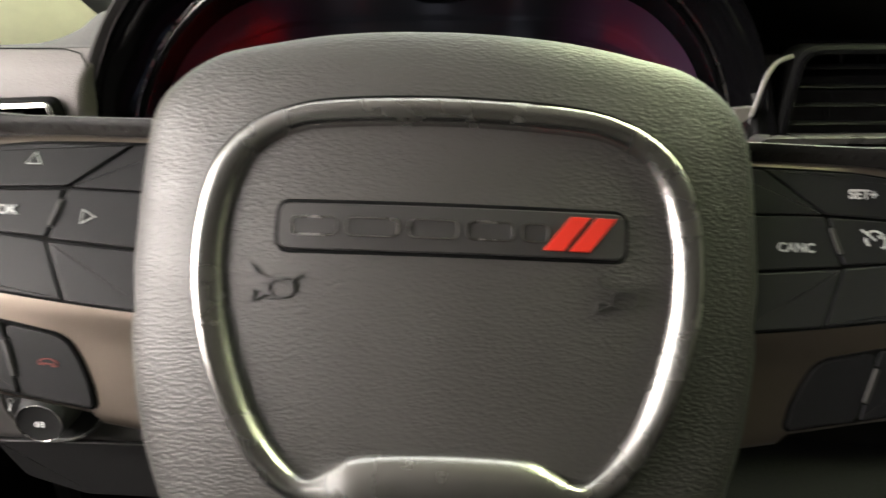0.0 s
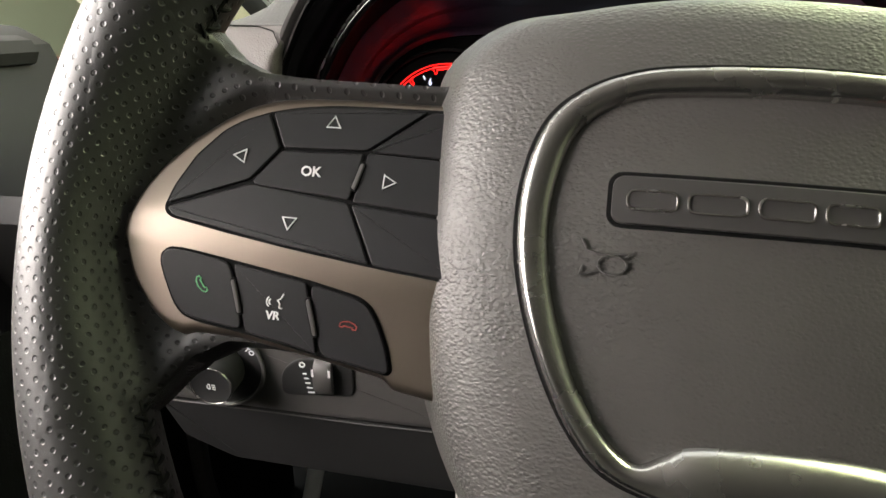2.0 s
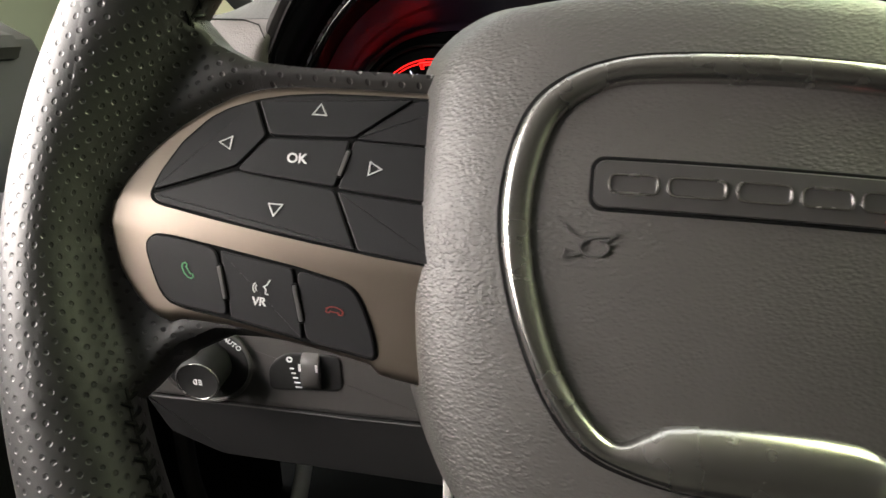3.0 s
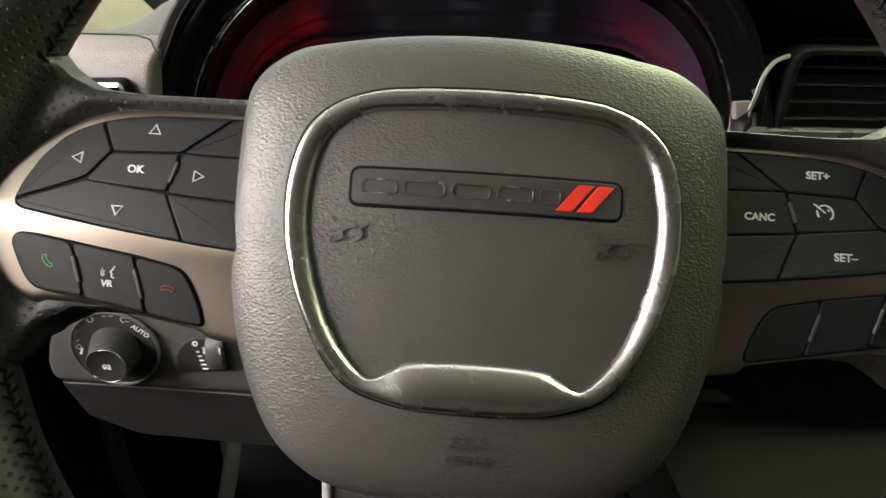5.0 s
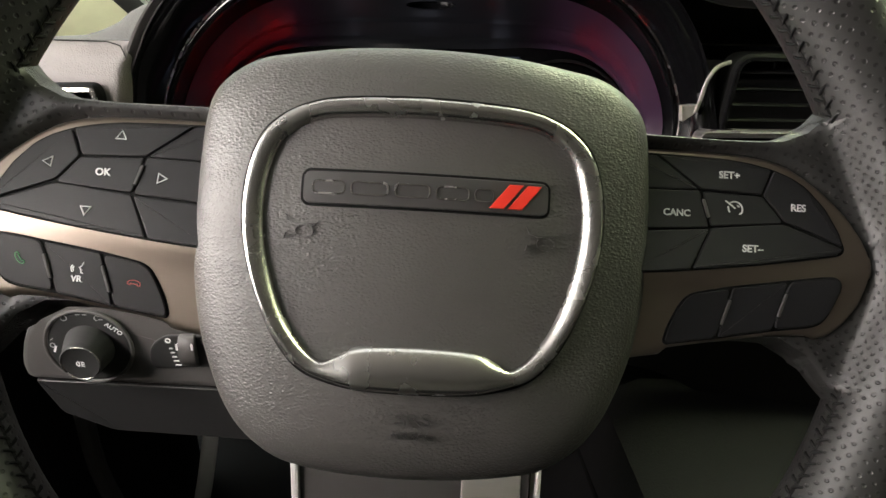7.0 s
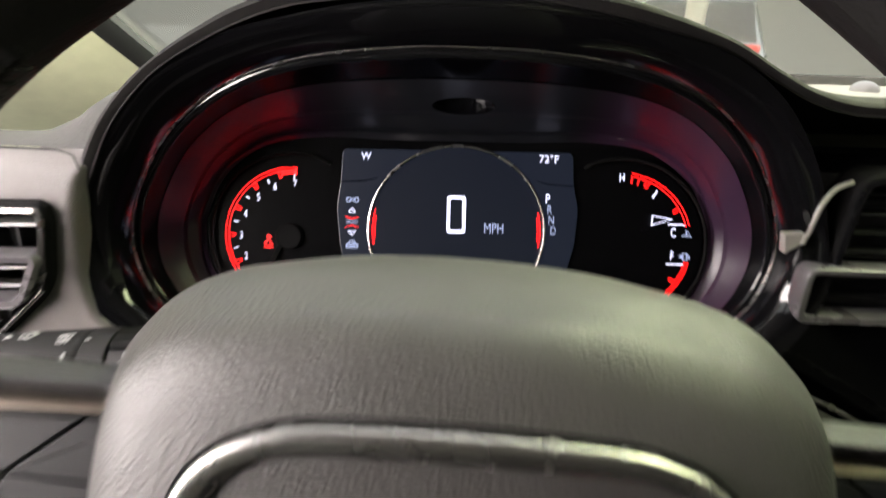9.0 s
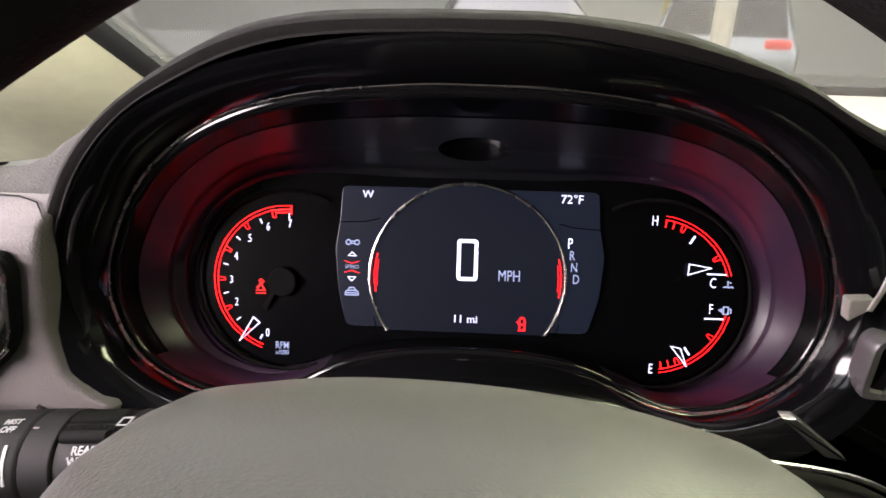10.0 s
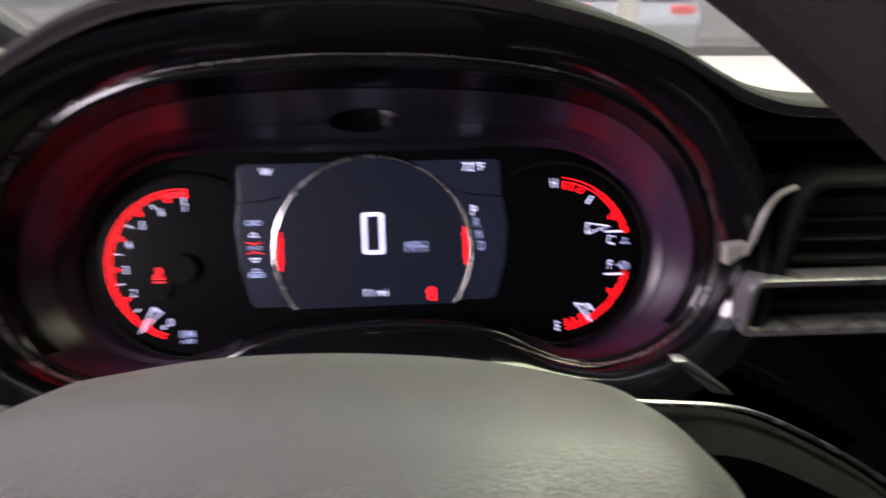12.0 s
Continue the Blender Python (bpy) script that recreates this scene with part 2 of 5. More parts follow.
def thing(name, label, category, m=None, group="", kind=""):
    ob = new(name)
    ob.empty_display_size = 0.02
    if m is not None:
        ob.matrix_world = m
    return tagged(ob, label, category, group, kind)


def part(name, verts, faces, material, parent, label="", smooth=True, uv=None):
    me = bpy.data.meshes.new(name)
    me.from_pydata([tuple(map(float, v)) for v in verts], [], [tuple(f) for f in faces])
    if uv is not None:
        layer = me.uv_layers.new(name="UVMap")
        for loop in me.loops:
            layer.data[loop.index].uv = uv[loop.vertex_index]
    me.materials.append(material)
    bm = bmesh.new()
    bm.from_mesh(me)
    bmesh.ops.recalc_face_normals(bm, faces=bm.faces)
    bm.to_mesh(me)
    bm.free()
    for poly in me.polygons:
        poly.use_smooth = smooth
    ob = new(name, me)
    ob.parent = parent
    if smooth:
        me.set_sharp_from_angle(angle=radians(38))
    if label:
        ob["label"] = label
    return ob


def loft(rings, closed=True, first=False, last=False):
    n = len(rings[0])
    verts = [tuple(v) for r in rings for v in r]
    faces = []
    for k in range(len(rings) - 1):
        for i in range(n if closed else n - 1):
            j = (i + 1) % n
            faces.append((k * n + i, k * n + j, (k + 1) * n + j, (k + 1) * n + i))
    if first:
        faces.append(tuple(range(n))[::-1])
    if last:
        faces.append(tuple((len(rings) - 1) * n + i for i in range(n)))
    return verts, faces


def rounded(poly, r, steps=4):
    """The polygon with its corners rounded by about r."""
    out = []
    m = len(poly)
    for i in range(m):
        a, b2, c = (np.array(poly[(i + k) % m], float) for k in (-1, 0, 1))
        la, lc = np.linalg.norm(a - b2), np.linalg.norm(c - b2)
        q = min(r, 0.45 * la, 0.45 * lc)
        p0, p1 = b2 + (a - b2) / la * q, b2 + (c - b2) / lc * q
        for s in np.linspace(0, 1, steps):
            out.append((1 - s) ** 2 * p0 + 2 * s * (1 - s) * b2 + s * s * p1)
    return np.array(out)


def inset(poly, d):
    """The polygon drawn in by d (out where d is negative)."""
    p = np.array(poly, float)
    area = 0.5 * np.sum(p[:, 0] * np.roll(p[:, 1], -1) - np.roll(p[:, 0], -1) * p[:, 1])
    e = np.roll(p, -1, 0) - p
    e /= np.linalg.norm(e, axis=1)[:, None] + 1e-12
    nrm = np.stack([-e[:, 1], e[:, 0]], 1) * (1 if area > 0 else -1)
    v = nrm + np.roll(nrm, 1, 0)
    v /= np.maximum(np.sum(v * nrm, 1), 0.35)[:, None]
    return p + v * d


def slab(name, poly, front, depth, material, parent, label="", bevel=0.0006, flat=None):
    """A plate in the x-z plane with a bevelled front edge; front: its depth y, or a function of x and z. Lower y is nearer the driver."""
    f = front if callable(front) else (lambda x, z: front)
    p = np.array(poly, float)
    rings = []
    for d, y in ((bevel * 1.25, 0.0), (bevel, 0.0), (bevel * 0.35, bevel * 0.25), (0.0, bevel), (0.0, depth)):
        q = inset(p, d)
        rings.append([(x, f(x, z) + y, z) for x, z in q])
    area = 0.5 * np.sum(p[:, 0] * np.roll(p[:, 1], -1) - np.roll(p[:, 0], -1) * p[:, 1])
    if area < 0:
        rings = [r[::-1] for r in rings]
    v, fc = loft(rings, True, True, True)
    ob = part(name, v, [t[::-1] for t in fc], material, parent, label)
    for face in ob.data.polygons:
        if face.loop_total > 5:
            face.use_smooth = False
    return ob


def box_poly(x0, z0, x1, z1):
    return [(x0, z0), (x1, z0), (x1, z1), (x0, z1)]


def bowed(name, x0, z0, x1, z1, r, surface, rise, depth, material, parent, label="", count=40):
    """A round-cornered bar that follows a bowed surface, standing proud of it by rise."""
    secs = []
    for q in np.linspace(0, 1, count):
        x = x0 + (x1 - x0) * (0.5 - 0.5 * math.cos(math.pi * q))
        e = max(0.0, r - min(x - x0, x1 - x))
        d = r - math.sqrt(max(0.0, r * r - e * e))
        lo, hi, b2 = z0 + d, z1 - d, 0.0003
        y = surface(x, 0.5 * (z0 + z1)) - rise
        secs.append([(x, y + depth, lo), (x, y + b2, lo), (x, y, lo + b2), (x, y, hi - b2), (x, y + b2, hi), (x, y + depth, hi)])
    v, f = loft(secs, True, True, True)
    return part(name, v, f, material, parent, label)


def tube(name, path, radius, material, parent, label="", sides=10, closed=False, flat=1.0):
    """A round bar along a 3D path; radius: a number, or one for each point."""
    p = np.array(path, float)
    m = len(p)
    rad = np.full(m, radius) if np.isscalar(radius) else np.array(radius)
    rings = []
    up = np.array([0.0, 1.0, 0.0])
    for i in range(m):
        t = (p[(i + 1) % m] - p[i - 1]) if closed else (p[min(i + 1, m - 1)] - p[max(i - 1, 0)])
        t = t / (np.linalg.norm(t) + 1e-12)
        ref = up if abs(t @ up) < 0.95 else np.array([0.0, 0.0, 1.0])
        a = np.cross(t, ref)
        a /= np.linalg.norm(a)
        b2 = np.cross(a, t)
        rings.append([p[i] + rad[i] * (math.cos(w) * a + flat * math.sin(w) * b2) for w in np.linspace(0, 2 * math.pi, sides, endpoint=False)])
    if closed:
        rings.append(rings[0])
    v, f = loft(rings, True, not closed, not closed)
    return part(name, v, f, material, parent, label)


def disc(name, centre, rx, rz, front, depth, material, parent, label="", bevel=0.0008, count=48):
    poly = [(centre[0] + rx * math.cos(w), centre[1] + rz * math.sin(w)) for w in np.linspace(0, 2 * math.pi, count, endpoint=False)]
    return slab(name, poly, front, depth, material, parent, label, bevel)


def text_part(name, words, m, size, material, parent, label="", bold=0.0, squeeze=1.0, thick=0.0001):
    """Printed words in the x-z plane of the parent, centred at m's origin."""
    cu = bpy.data.curves.new(name, "FONT")
    cu.body, cu.size, cu.align_x, cu.align_y = words, size, "CENTER", "CENTER"
    cu.extrude, cu.offset, cu.resolution_u = thick, bold, 3
    tmp = new(name, cu)
    bpy.context.view_layer.update()
    me = bpy.data.meshes.new_from_object(tmp.evaluated_get(bpy.context.evaluated_depsgraph_get()))
    bpy.data.objects.remove(tmp)
    me.transform(m @ pose(0, 0, 0, 90) @ Matrix.Diagonal((squeeze, 1, 1, 1)))
    me.materials.clear()
    me.materials.append(material)
    ob = new(name, me)
    ob.parent = parent
    if label:
        ob["label"] = label
    return ob


def strokes(name, lines, width, y, material, parent, label="", thick=0.0002):
    """Flat printed lines: each a list of (x, z), drawn as thin raised ribbons in one mesh."""
    f = y if callable(y) else (lambda x, z: y)
    verts, faces = [], []
    for line in lines:
        p = np.array(line, float)
        shut = np.allclose(p[0], p[-1]) and len(p) > 3
        m = len(p)
        left, right = [], []
        for i in range(m):
            if shut:
                a, c = p[i - 1 if i > 0 else m - 2], p[i + 1 if i < m - 1 else 1]
            else:
                a, c = p[max(i - 1, 0)], p[min(i + 1, m - 1)]
            d0, d1 = p[i] - a, c - p[i]
            d0, d1 = (q / (np.linalg.norm(q) + 1e-12) for q in (d0, d1))
            t = d0 + d1
            t /= np.linalg.norm(t) + 1e-12
            n = np.array([-t[1], t[0]])
            k = 0.5 * width / max(0.5, abs(n @ np.array([-d1[1], d1[0]])) if np.linalg.norm(d1) > 0 else 1)
            left.append(p[i] + n * k), right.append(p[i] - n * k)
        base = len(verts)
        for q in left + right:
            verts.append((q[0], f(q[0], q[1]) - thick, q[1]))
        for q in left + right:
            verts.append((q[0], f(q[0], q[1]) + thick, q[1]))
        for i in range(m - 1):
            faces.append((base + i, base + i + 1, base + m + i + 1, base + m + i))
            faces.append((base + i, base + i + 1, base + 2 * m + i + 1, base + 2 * m + i))
            faces.append((base + m + i, base + m + i + 1, base + 3 * m + i + 1, base + 3 * m + i))
    return part(name, verts, faces, material, parent, label, smooth=False)


def arc(cx, cz, r, a0, a1, n=20, rz=None):
    return [(cx + r * math.cos(radians(a)), cz + (rz or r) * math.sin(radians(a))) for a in np.linspace(a0, a1, n)]


# ---- the steering wheel ----
WHEEL = pose(0, 0.137, 1.14, -12) @ pose(0, 0, 0, 0, 2.49) @ pose(0, 0, 0, -14)
wheel = thing("steering_wheel", "black leather steering wheel with chrome-ringed airbag cover and bronze spokes", "steering wheel", WHEEL)



def crown(x, z):
    """The cover's front bows away from the driver towards its sides."""
    return 0.0085 * (x / 0.08) ** 2 + 0.0024 * (z / 0.07) ** 2


# airbag cover: outline at its widest front edge, then rings from the middle out and round the side
COVER = sample(both_sides([(0, 0.0695), (0.028, 0.0684), (0.050, 0.0653), (0.0660, 0.0615), (0.0780, 0.0525), (0.0825, 0.041), (0.0838, 0.016), (0.0838, -0.007),
                           (0.0812, -0.027), (0.0765, -0.045), (0.068, -0.064), (0.0565, -0.0765), (0.039, -0.084), (0, -0.0868)]), 168, True)
rings = []
for s, y in ((0.02, 0.0), (0.12, 0.0), (0.24, 0.0), (0.36, 0.0), (0.48, 0.0), (0.58, 0.0), (0.68, 0.0002), (0.78, 0.0008), (0.86, 0.0020), (0.915, 0.0038), (0.955, 0.0060), (0.982, 0.0088), (1.0, 0.0130),
             (1.010, 0.020), (1.018, 0.030), (1.024, 0.042), (1.024, 0.056), (1.018, 0.070), (1.0, 0.078), (0.95, 0.082), (0.7, 0.084)):
    back = max(0.0, min(1.0, (y - 0.012) / 0.032))
    lift = float(np.interp(y, (0.012, 0.020, 0.030, 0.042, 0.056, 0.070, 0.084), (0.0, 0.0022, 0.0058, 0.0102, 0.0127, 0.0138, 0.012)))
    rings.append([(x * s * (1 + 0.07 * back), y + crown(x * s, z * s) * max(0, 1 - y / 0.03), z * s + lift * max(0, z) / 0.07) for x, z in COVER])
v, f = loft(rings, True, True, True)
part("airbag_cover", v, [t[::-1] for t in f], HIDE, wheel, "pebbled black leather-grained airbag cover")

OUTER = [(0, 0.0465), (0.029, 0.0455), (0.042, 0.043), (0.0512, 0.0385), (0.0572, 0.0325), (0.0607, 0.024), (0.0625, 0.013), (0.0622, 0.001), (0.0598, -0.011), (0.0557, -0.023),
         (0.0505, -0.034), (0.0447, -0.0425), (0.0385, -0.048), (0.030, -0.0512), (0.018, -0.0533), (0, -0.0538)]
INNER = [(0, 0.0394), (0.029, 0.0385), (0.0390, 0.0369), (0.0467, 0.0328), (0.0511, 0.0266), (0.0536, 0.018), (0.0547, 0.007), (0.0533, -0.006), (0.0497, -0.019), (0.0447, -0.031),
         (0.0395, -0.0385), (0.0348, -0.0430), (0.0308, -0.0444), (0.0262, -0.0418), (0.0195, -0.0388), (0, -0.0379)]
oc, ic = both_sides(OUTER), both_sides(INNER)
ring_path = [(o, i) for o, i in zip(oc, ic)]
dense = sample([(o[0], o[1], i[0], i[1]) for o, i in ring_path], 240, True)
rings = []
for s, y in ((-0.03, 0.002), (0.0, -0.0002), (0.03, -0.0016), (0.08, -0.0026), (0.15, -0.0031), (0.25, -0.0034), (0.40, -0.0035), (0.60, -0.0033), (0.78, -0.0027), (0.90, -0.0016), (0.97, -0.0002), (1.0, 0.0015), (1.01, 0.003)):
    rings.append([(o0 + (i0 - o0) * s, y + crown(o0, o1) - 0.0022 * (1 - s) * max(0.0, min(1.0, (math.hypot(o0 - i0, o1 - i1) - 0.008) / 0.006)), o1 + (i1 - o1) * s) for o0, o1, i0, i1 in dense])
v, f = loft(rings, True)
part("chrome_ring", v, f, CHROME, wheel, "satin chrome ring broadening to a plate below")
groove = sample(oc, 200, True)
rings = [[(x, y + crown(x, z), z) for x, z in inset(groove, d)] for d, y in ((-0.0011, 0.0022), (-0.0009, -0.0003), (0.0006, -0.0003), (0.0006, 0.002))]
v, f = loft(rings, True)
part("ring_groove", v, f, GAP, wheel)

# badge plate with plain raised shapes and two red slanted bars
bowed("badge_surround", -0.0427, 0.0074, 0.0434, 0.0206, 0.0032, crown, 0.0003, 0.002, GAP, wheel)
bowed("badge_plate", -0.0417, 0.0084, 0.0425, 0.0196, 0.0026, crown, 0.0009, 0.002, PLATE, wheel, "dark badge plate")
for x0, x1 in ((-0.0388, -0.0272), (-0.0256, -0.0124), (-0.0106, 0.0018), (0.0034, 0.0152), (0.0166, 0.0236)):
    outer = rounded(box_poly(x0, 0.0116, x1, 0.0166), 0.0024, 7)
    rings = [[(x, y + crown(x, z), z) for x, z in inset(outer, d)] for d, y in ((0.0, -0.0008), (0.00015, -0.0013), (0.0005, -0.0013), (0.0007, -0.0008))]
    v, f = loft(rings, True)
    part("badge_shape", v, f, CHROME, wheel)
for x0 in (0.0220, 0.0284):
    slab("red_bar", [(x0, 0.0099), (x0 + 0.0050, 0.0099), (x0 + 0.0118, 0.0184), (x0 + 0.0068, 0.0184)], lambda x, z: crown(x, z) - 0.0015, 0.001, RED, wheel, "red slanted badge bar", 0.0003)

# embossed horn marks and wording
for side in (-1, 1):
    hx = 0.0415 * side
    horn = [arc(hx + 0.001, -0.0012, 0.0032, 0, 360, 16, 0.0022), [(hx + 0.0034, 0.0003), (hx + 0.0058, 0.0022)], [(hx - 0.0022, -0.0026), (hx - 0.0060, -0.0042)],
            [(hx - 0.006, 0.0044), (hx - 0.0048, 0.0020), (hx - 0.0020, 0.0012), (hx + 0.0052, 0.0016)], [(hx - 0.0062, -0.0042), (hx - 0.0055, -0.0018)]]
    strokes("horn_mark", horn, 0.00042, lambda x, z: crown(x, z) - 0.00028, MOULDED, wheel, "", 0.0004)
text_part("embossed_word", "SRS", pose(0, 0.0024, -0.0632), 0.0058, MOULDED, wheel, "embossed lettering", 0.00002, 1.45, 0.0006)
text_part("embossed_word", "AIRBAG", pose(0, 0.0031, -0.0686), 0.0038, MOULDED, wheel, "embossed lettering", 0.0, 1.15, 0.0006)

# rim: smooth hide above and below, punched hide at the grips, with the seam on the inner side
RM, RY = 0.1815, 0.021


def rim_centre(a):
    """Middle of the rim's section, a degrees round from the top: taller and nearer the driver above the spokes."""
    w = radians(a)
    q = max(0.0, min(1.0, (78 - abs((a + 180) % 360 - 180)) / 34))
    q = q * q * (3 - 2 * q)
    return np.array([(0.1815 - 0.0101 * q) * math.sin(w), RY - 0.0076 * q, (0.1815 - 0.0101 * q) * math.cos(w) + 0.0215 * q])


def rim_section(a):
    """Half height, half depth and inner half height of the rim's section: drawn in where the spokes join it."""
    q = abs((a + 180) % 360 - 180)
    grip = math.exp(-((abs(q - 90) - 62) / 15) ** 2)
    rr = 0.0160 + 0.0022 * grip
    return rr, 0.0178 + 0.002 * grip, rr - 0.0060 * math.exp(-((q - 91) / 12) ** 2) + 0.0105 * math.exp(-((q - 45) / 20) ** 2)


def on_rim(a, u, lift=0.0):
    """A point on the rim's skin: u = 0 faces the hub, a quarter turn on it faces the driver."""
    w = radians(a)
    rr, rd, inner = rim_section(a)
    r = -((inner if math.cos(u) > 0 else rr) + lift) * math.cos(u)
    y = -(rd + lift) * math.sin(u) * (1 if math.sin(u) > 0 else 1.05)
    return rim_centre(a) + np.array([r * math.sin(w), y, r * math.cos(w)])


def near_rim(x, z):
    """Angle round the rim and distance out from the middle of its section, for a place on the driver's right-hand half."""
    def slip(a):
        c, w = rim_centre(a), radians(a)
        return abs((x - c[0]) * math.cos(w) - (z - c[2]) * math.sin(w))

    best = min(np.arange(50, 130, 1.0), key=slip)
    best = min(np.arange(best - 1, best + 1, 0.04), key=slip)
    c, w = rim_centre(best), radians(best)
    return best, (x - c[0]) * math.sin(w) + (z - c[2]) * math.cos(w)


def rim_front(a, d):
    """Depth of the rim's near skin."""
    c = rim_centre(a)
    rr, rd, inner = rim_section(a)
    q = abs(d) / (inner if d < 0 else rr)
    return c[1] - rd * math.sqrt(1 - q * q) if q < 1 else c[1] + 0.03 * (q - 1)


def rim_uv(a, d):
    """The rim's own hole pattern, carried on past its inner edge."""
    rr, rd, inner = rim_section(a)
    q = -d / (inner if d < 0 else rr)
    return (RM * radians(a), 0.0170 * math.acos(max(-1.0, q)) if q < 1 else -inner * (q - 1))


def rim_part(name, a0, a1, material, label, steps):
    rings, uvs = [], []
    for a in np.linspace(a0, a1, steps):
        ring = []
        for u in np.linspace(0, 2 * math.pi, 33):
            ring.append(tuple(on_rim(a, u)))
            uvs.append((RM * radians(a), 0.0170 * u))
        rings.append(ring)
    v, f = loft(rings, False)
    part(name, v, f, material, wheel, label, uv=uvs)


rim_part("rim_top", -48, 48, SMOOTH_HIDE, "smooth black leather rim section", 60)
rim_part("rim_bottom", 142, 218, SMOOTH_HIDE, "smooth black leather rim section", 48)
rim_part("rim_grip", 48, 142, HOLED_HIDE, "perforated black leather grip", 60)
rim_part("rim_grip", -142, -48, HOLED_HIDE, "perforated black leather grip", 60)
for a in (48, -48, 142, -142):
    w = radians(a)
    ringp = [tuple(rim_centre(a) + np.array([-0.0172 * math.cos(u) * math.sin(w), -0.0190 * math.sin(u), -0.0172 * math.cos(u) * math.cos(w)])) for u in np.linspace(0, 2 * math.pi, 28, endpoint=False)]
    tube("rim_seam", ringp, 0.0005, STITCH, wheel, "", 6, True)

# laced seam along the inner side of the rim: a low welt with slanted threads crossing it
for side in (-1, 1):
    for a0, a1 in ((47, 73), (107, 150)):
        tube("seam_welt", [on_rim(side * a, 0.075, -0.0004) for a in np.linspace(a0, a1, 60)], 0.0009, SMOOTH_HIDE, wheel, "", 8)
verts, faces = [], []
for k, a in enumerate(np.arange(47.5, 150, 0.85)):
    if 72.5 < a < 107.5:
        continue
    for side in (-1, 1):
        lean = 0.75 if k % 2 else -0.75
        ends = (-0.12, 0.10) if k % 2 else (0.05, 0.27)
        path = [on_rim(side * (a + lean * (q - 0.5)), ends[0] + (ends[1] - ends[0]) * q, 0.0002 + 0.0006 * math.sin(math.pi * q)) for q in np.linspace(0, 1, 5)]
        base = len(verts)
        for i, c in enumerate(path):
            d = path[min(i + 1, 4)] - path[max(i - 1, 0)]
            d /= np.linalg.norm(d)
            e1 = np.cross(d, (0.0, 1.0, 0.0))
            e1 /= np.linalg.norm(e1) + 1e-9
            e2 = np.cross(d, e1)
            r = 0.0004 if i in (0, 4) else 0.0006
            verts += [c + r * (math.cos(e) * e1 + math.sin(e) * e2) for e in np.linspace(0, 2 * math.pi, 6, endpoint=False)]
        for i in range(4):
            for q in range(6):
                faces.append((base + i * 6 + q, base + i * 6 + (q + 1) % 6, base + i * 6 + 6 + (q + 1) % 6, base + i * 6 + 6 + q))
tagged(part("stitching", verts, faces, STITCH, wheel, "black laced stitching"), kind="stuff")


# spokes
def split(x):
    """Height of the bronze band between the two fields."""
    return -0.0015 - (0.157 - abs(x)) * 0.154


def face_y(x, z):
    """Two flat fields that fall away from the ridge of the band between them."""
    return 0.0182 + 0.20 * (z - 0.010) if z > split(x) else 0.0172 - 0.15 * (z + 0.010)


def flip(poly, side):
    return [(x * -side, z) for x, z in poly] if side > 0 else list(poly)


TRIM = [(-0.078, 0.0408), (-0.108, 0.0408), (-0.1228, 0.0402), (-0.1324, 0.0390), (-0.1403, 0.0364), (-0.1477, 0.0315), (-0.1547, 0.0253), (-0.1608, 0.0180), (-0.1653, 0.0100), (-0.1677, 0.0020),
        (-0.1678, -0.0035), (-0.1667, -0.0105), (-0.1645, -0.0176), (-0.1592, -0.0250), (-0.1545, -0.0288), (-0.1502, -0.0302), (-0.1479, -0.0290), (-0.1340, -0.0294), (-0.1115, -0.0330), (-0.0925, -0.0364), (-0.0914, -0.0388), (-0.078, -0.0410)]
UPPER = [(-0.078, 0.0386), (-0.100, 0.0383), (-0.1155, 0.0378), (-0.125, 0.0366), (-0.1338, 0.0345), (-0.1412, 0.0314), (-0.1462, 0.0279), (-0.1525, 0.0200), (-0.1566, 0.0108), (-0.1580, 0.0046), (-0.1572, 0.0026),
         (-0.1551, 0.0014), (-0.1393, -0.0014), (-0.1235, -0.0038), (-0.1082, -0.0058), (-0.0933, -0.0076), (-0.078, -0.0090)]
LOWER = [(-0.1572, -0.0110), (-0.1571, -0.0082), (-0.1548, -0.0063), (-0.1498, -0.0064), (-0.1365, -0.0084), (-0.1152, -0.0117), (-0.1015, -0.0146), (-0.0982, -0.0166), (-0.0955, -0.0208), (-0.0924, -0.0280), (-0.0912, -0.0335), (-0.0925, -0.0349),
         (-0.1110, -0.0318), (-0.1324, -0.0278), (-0.1459, -0.0260), (-0.1503, -0.0246), (-0.1530, -0.0214), (-0.1557, -0.0153)]
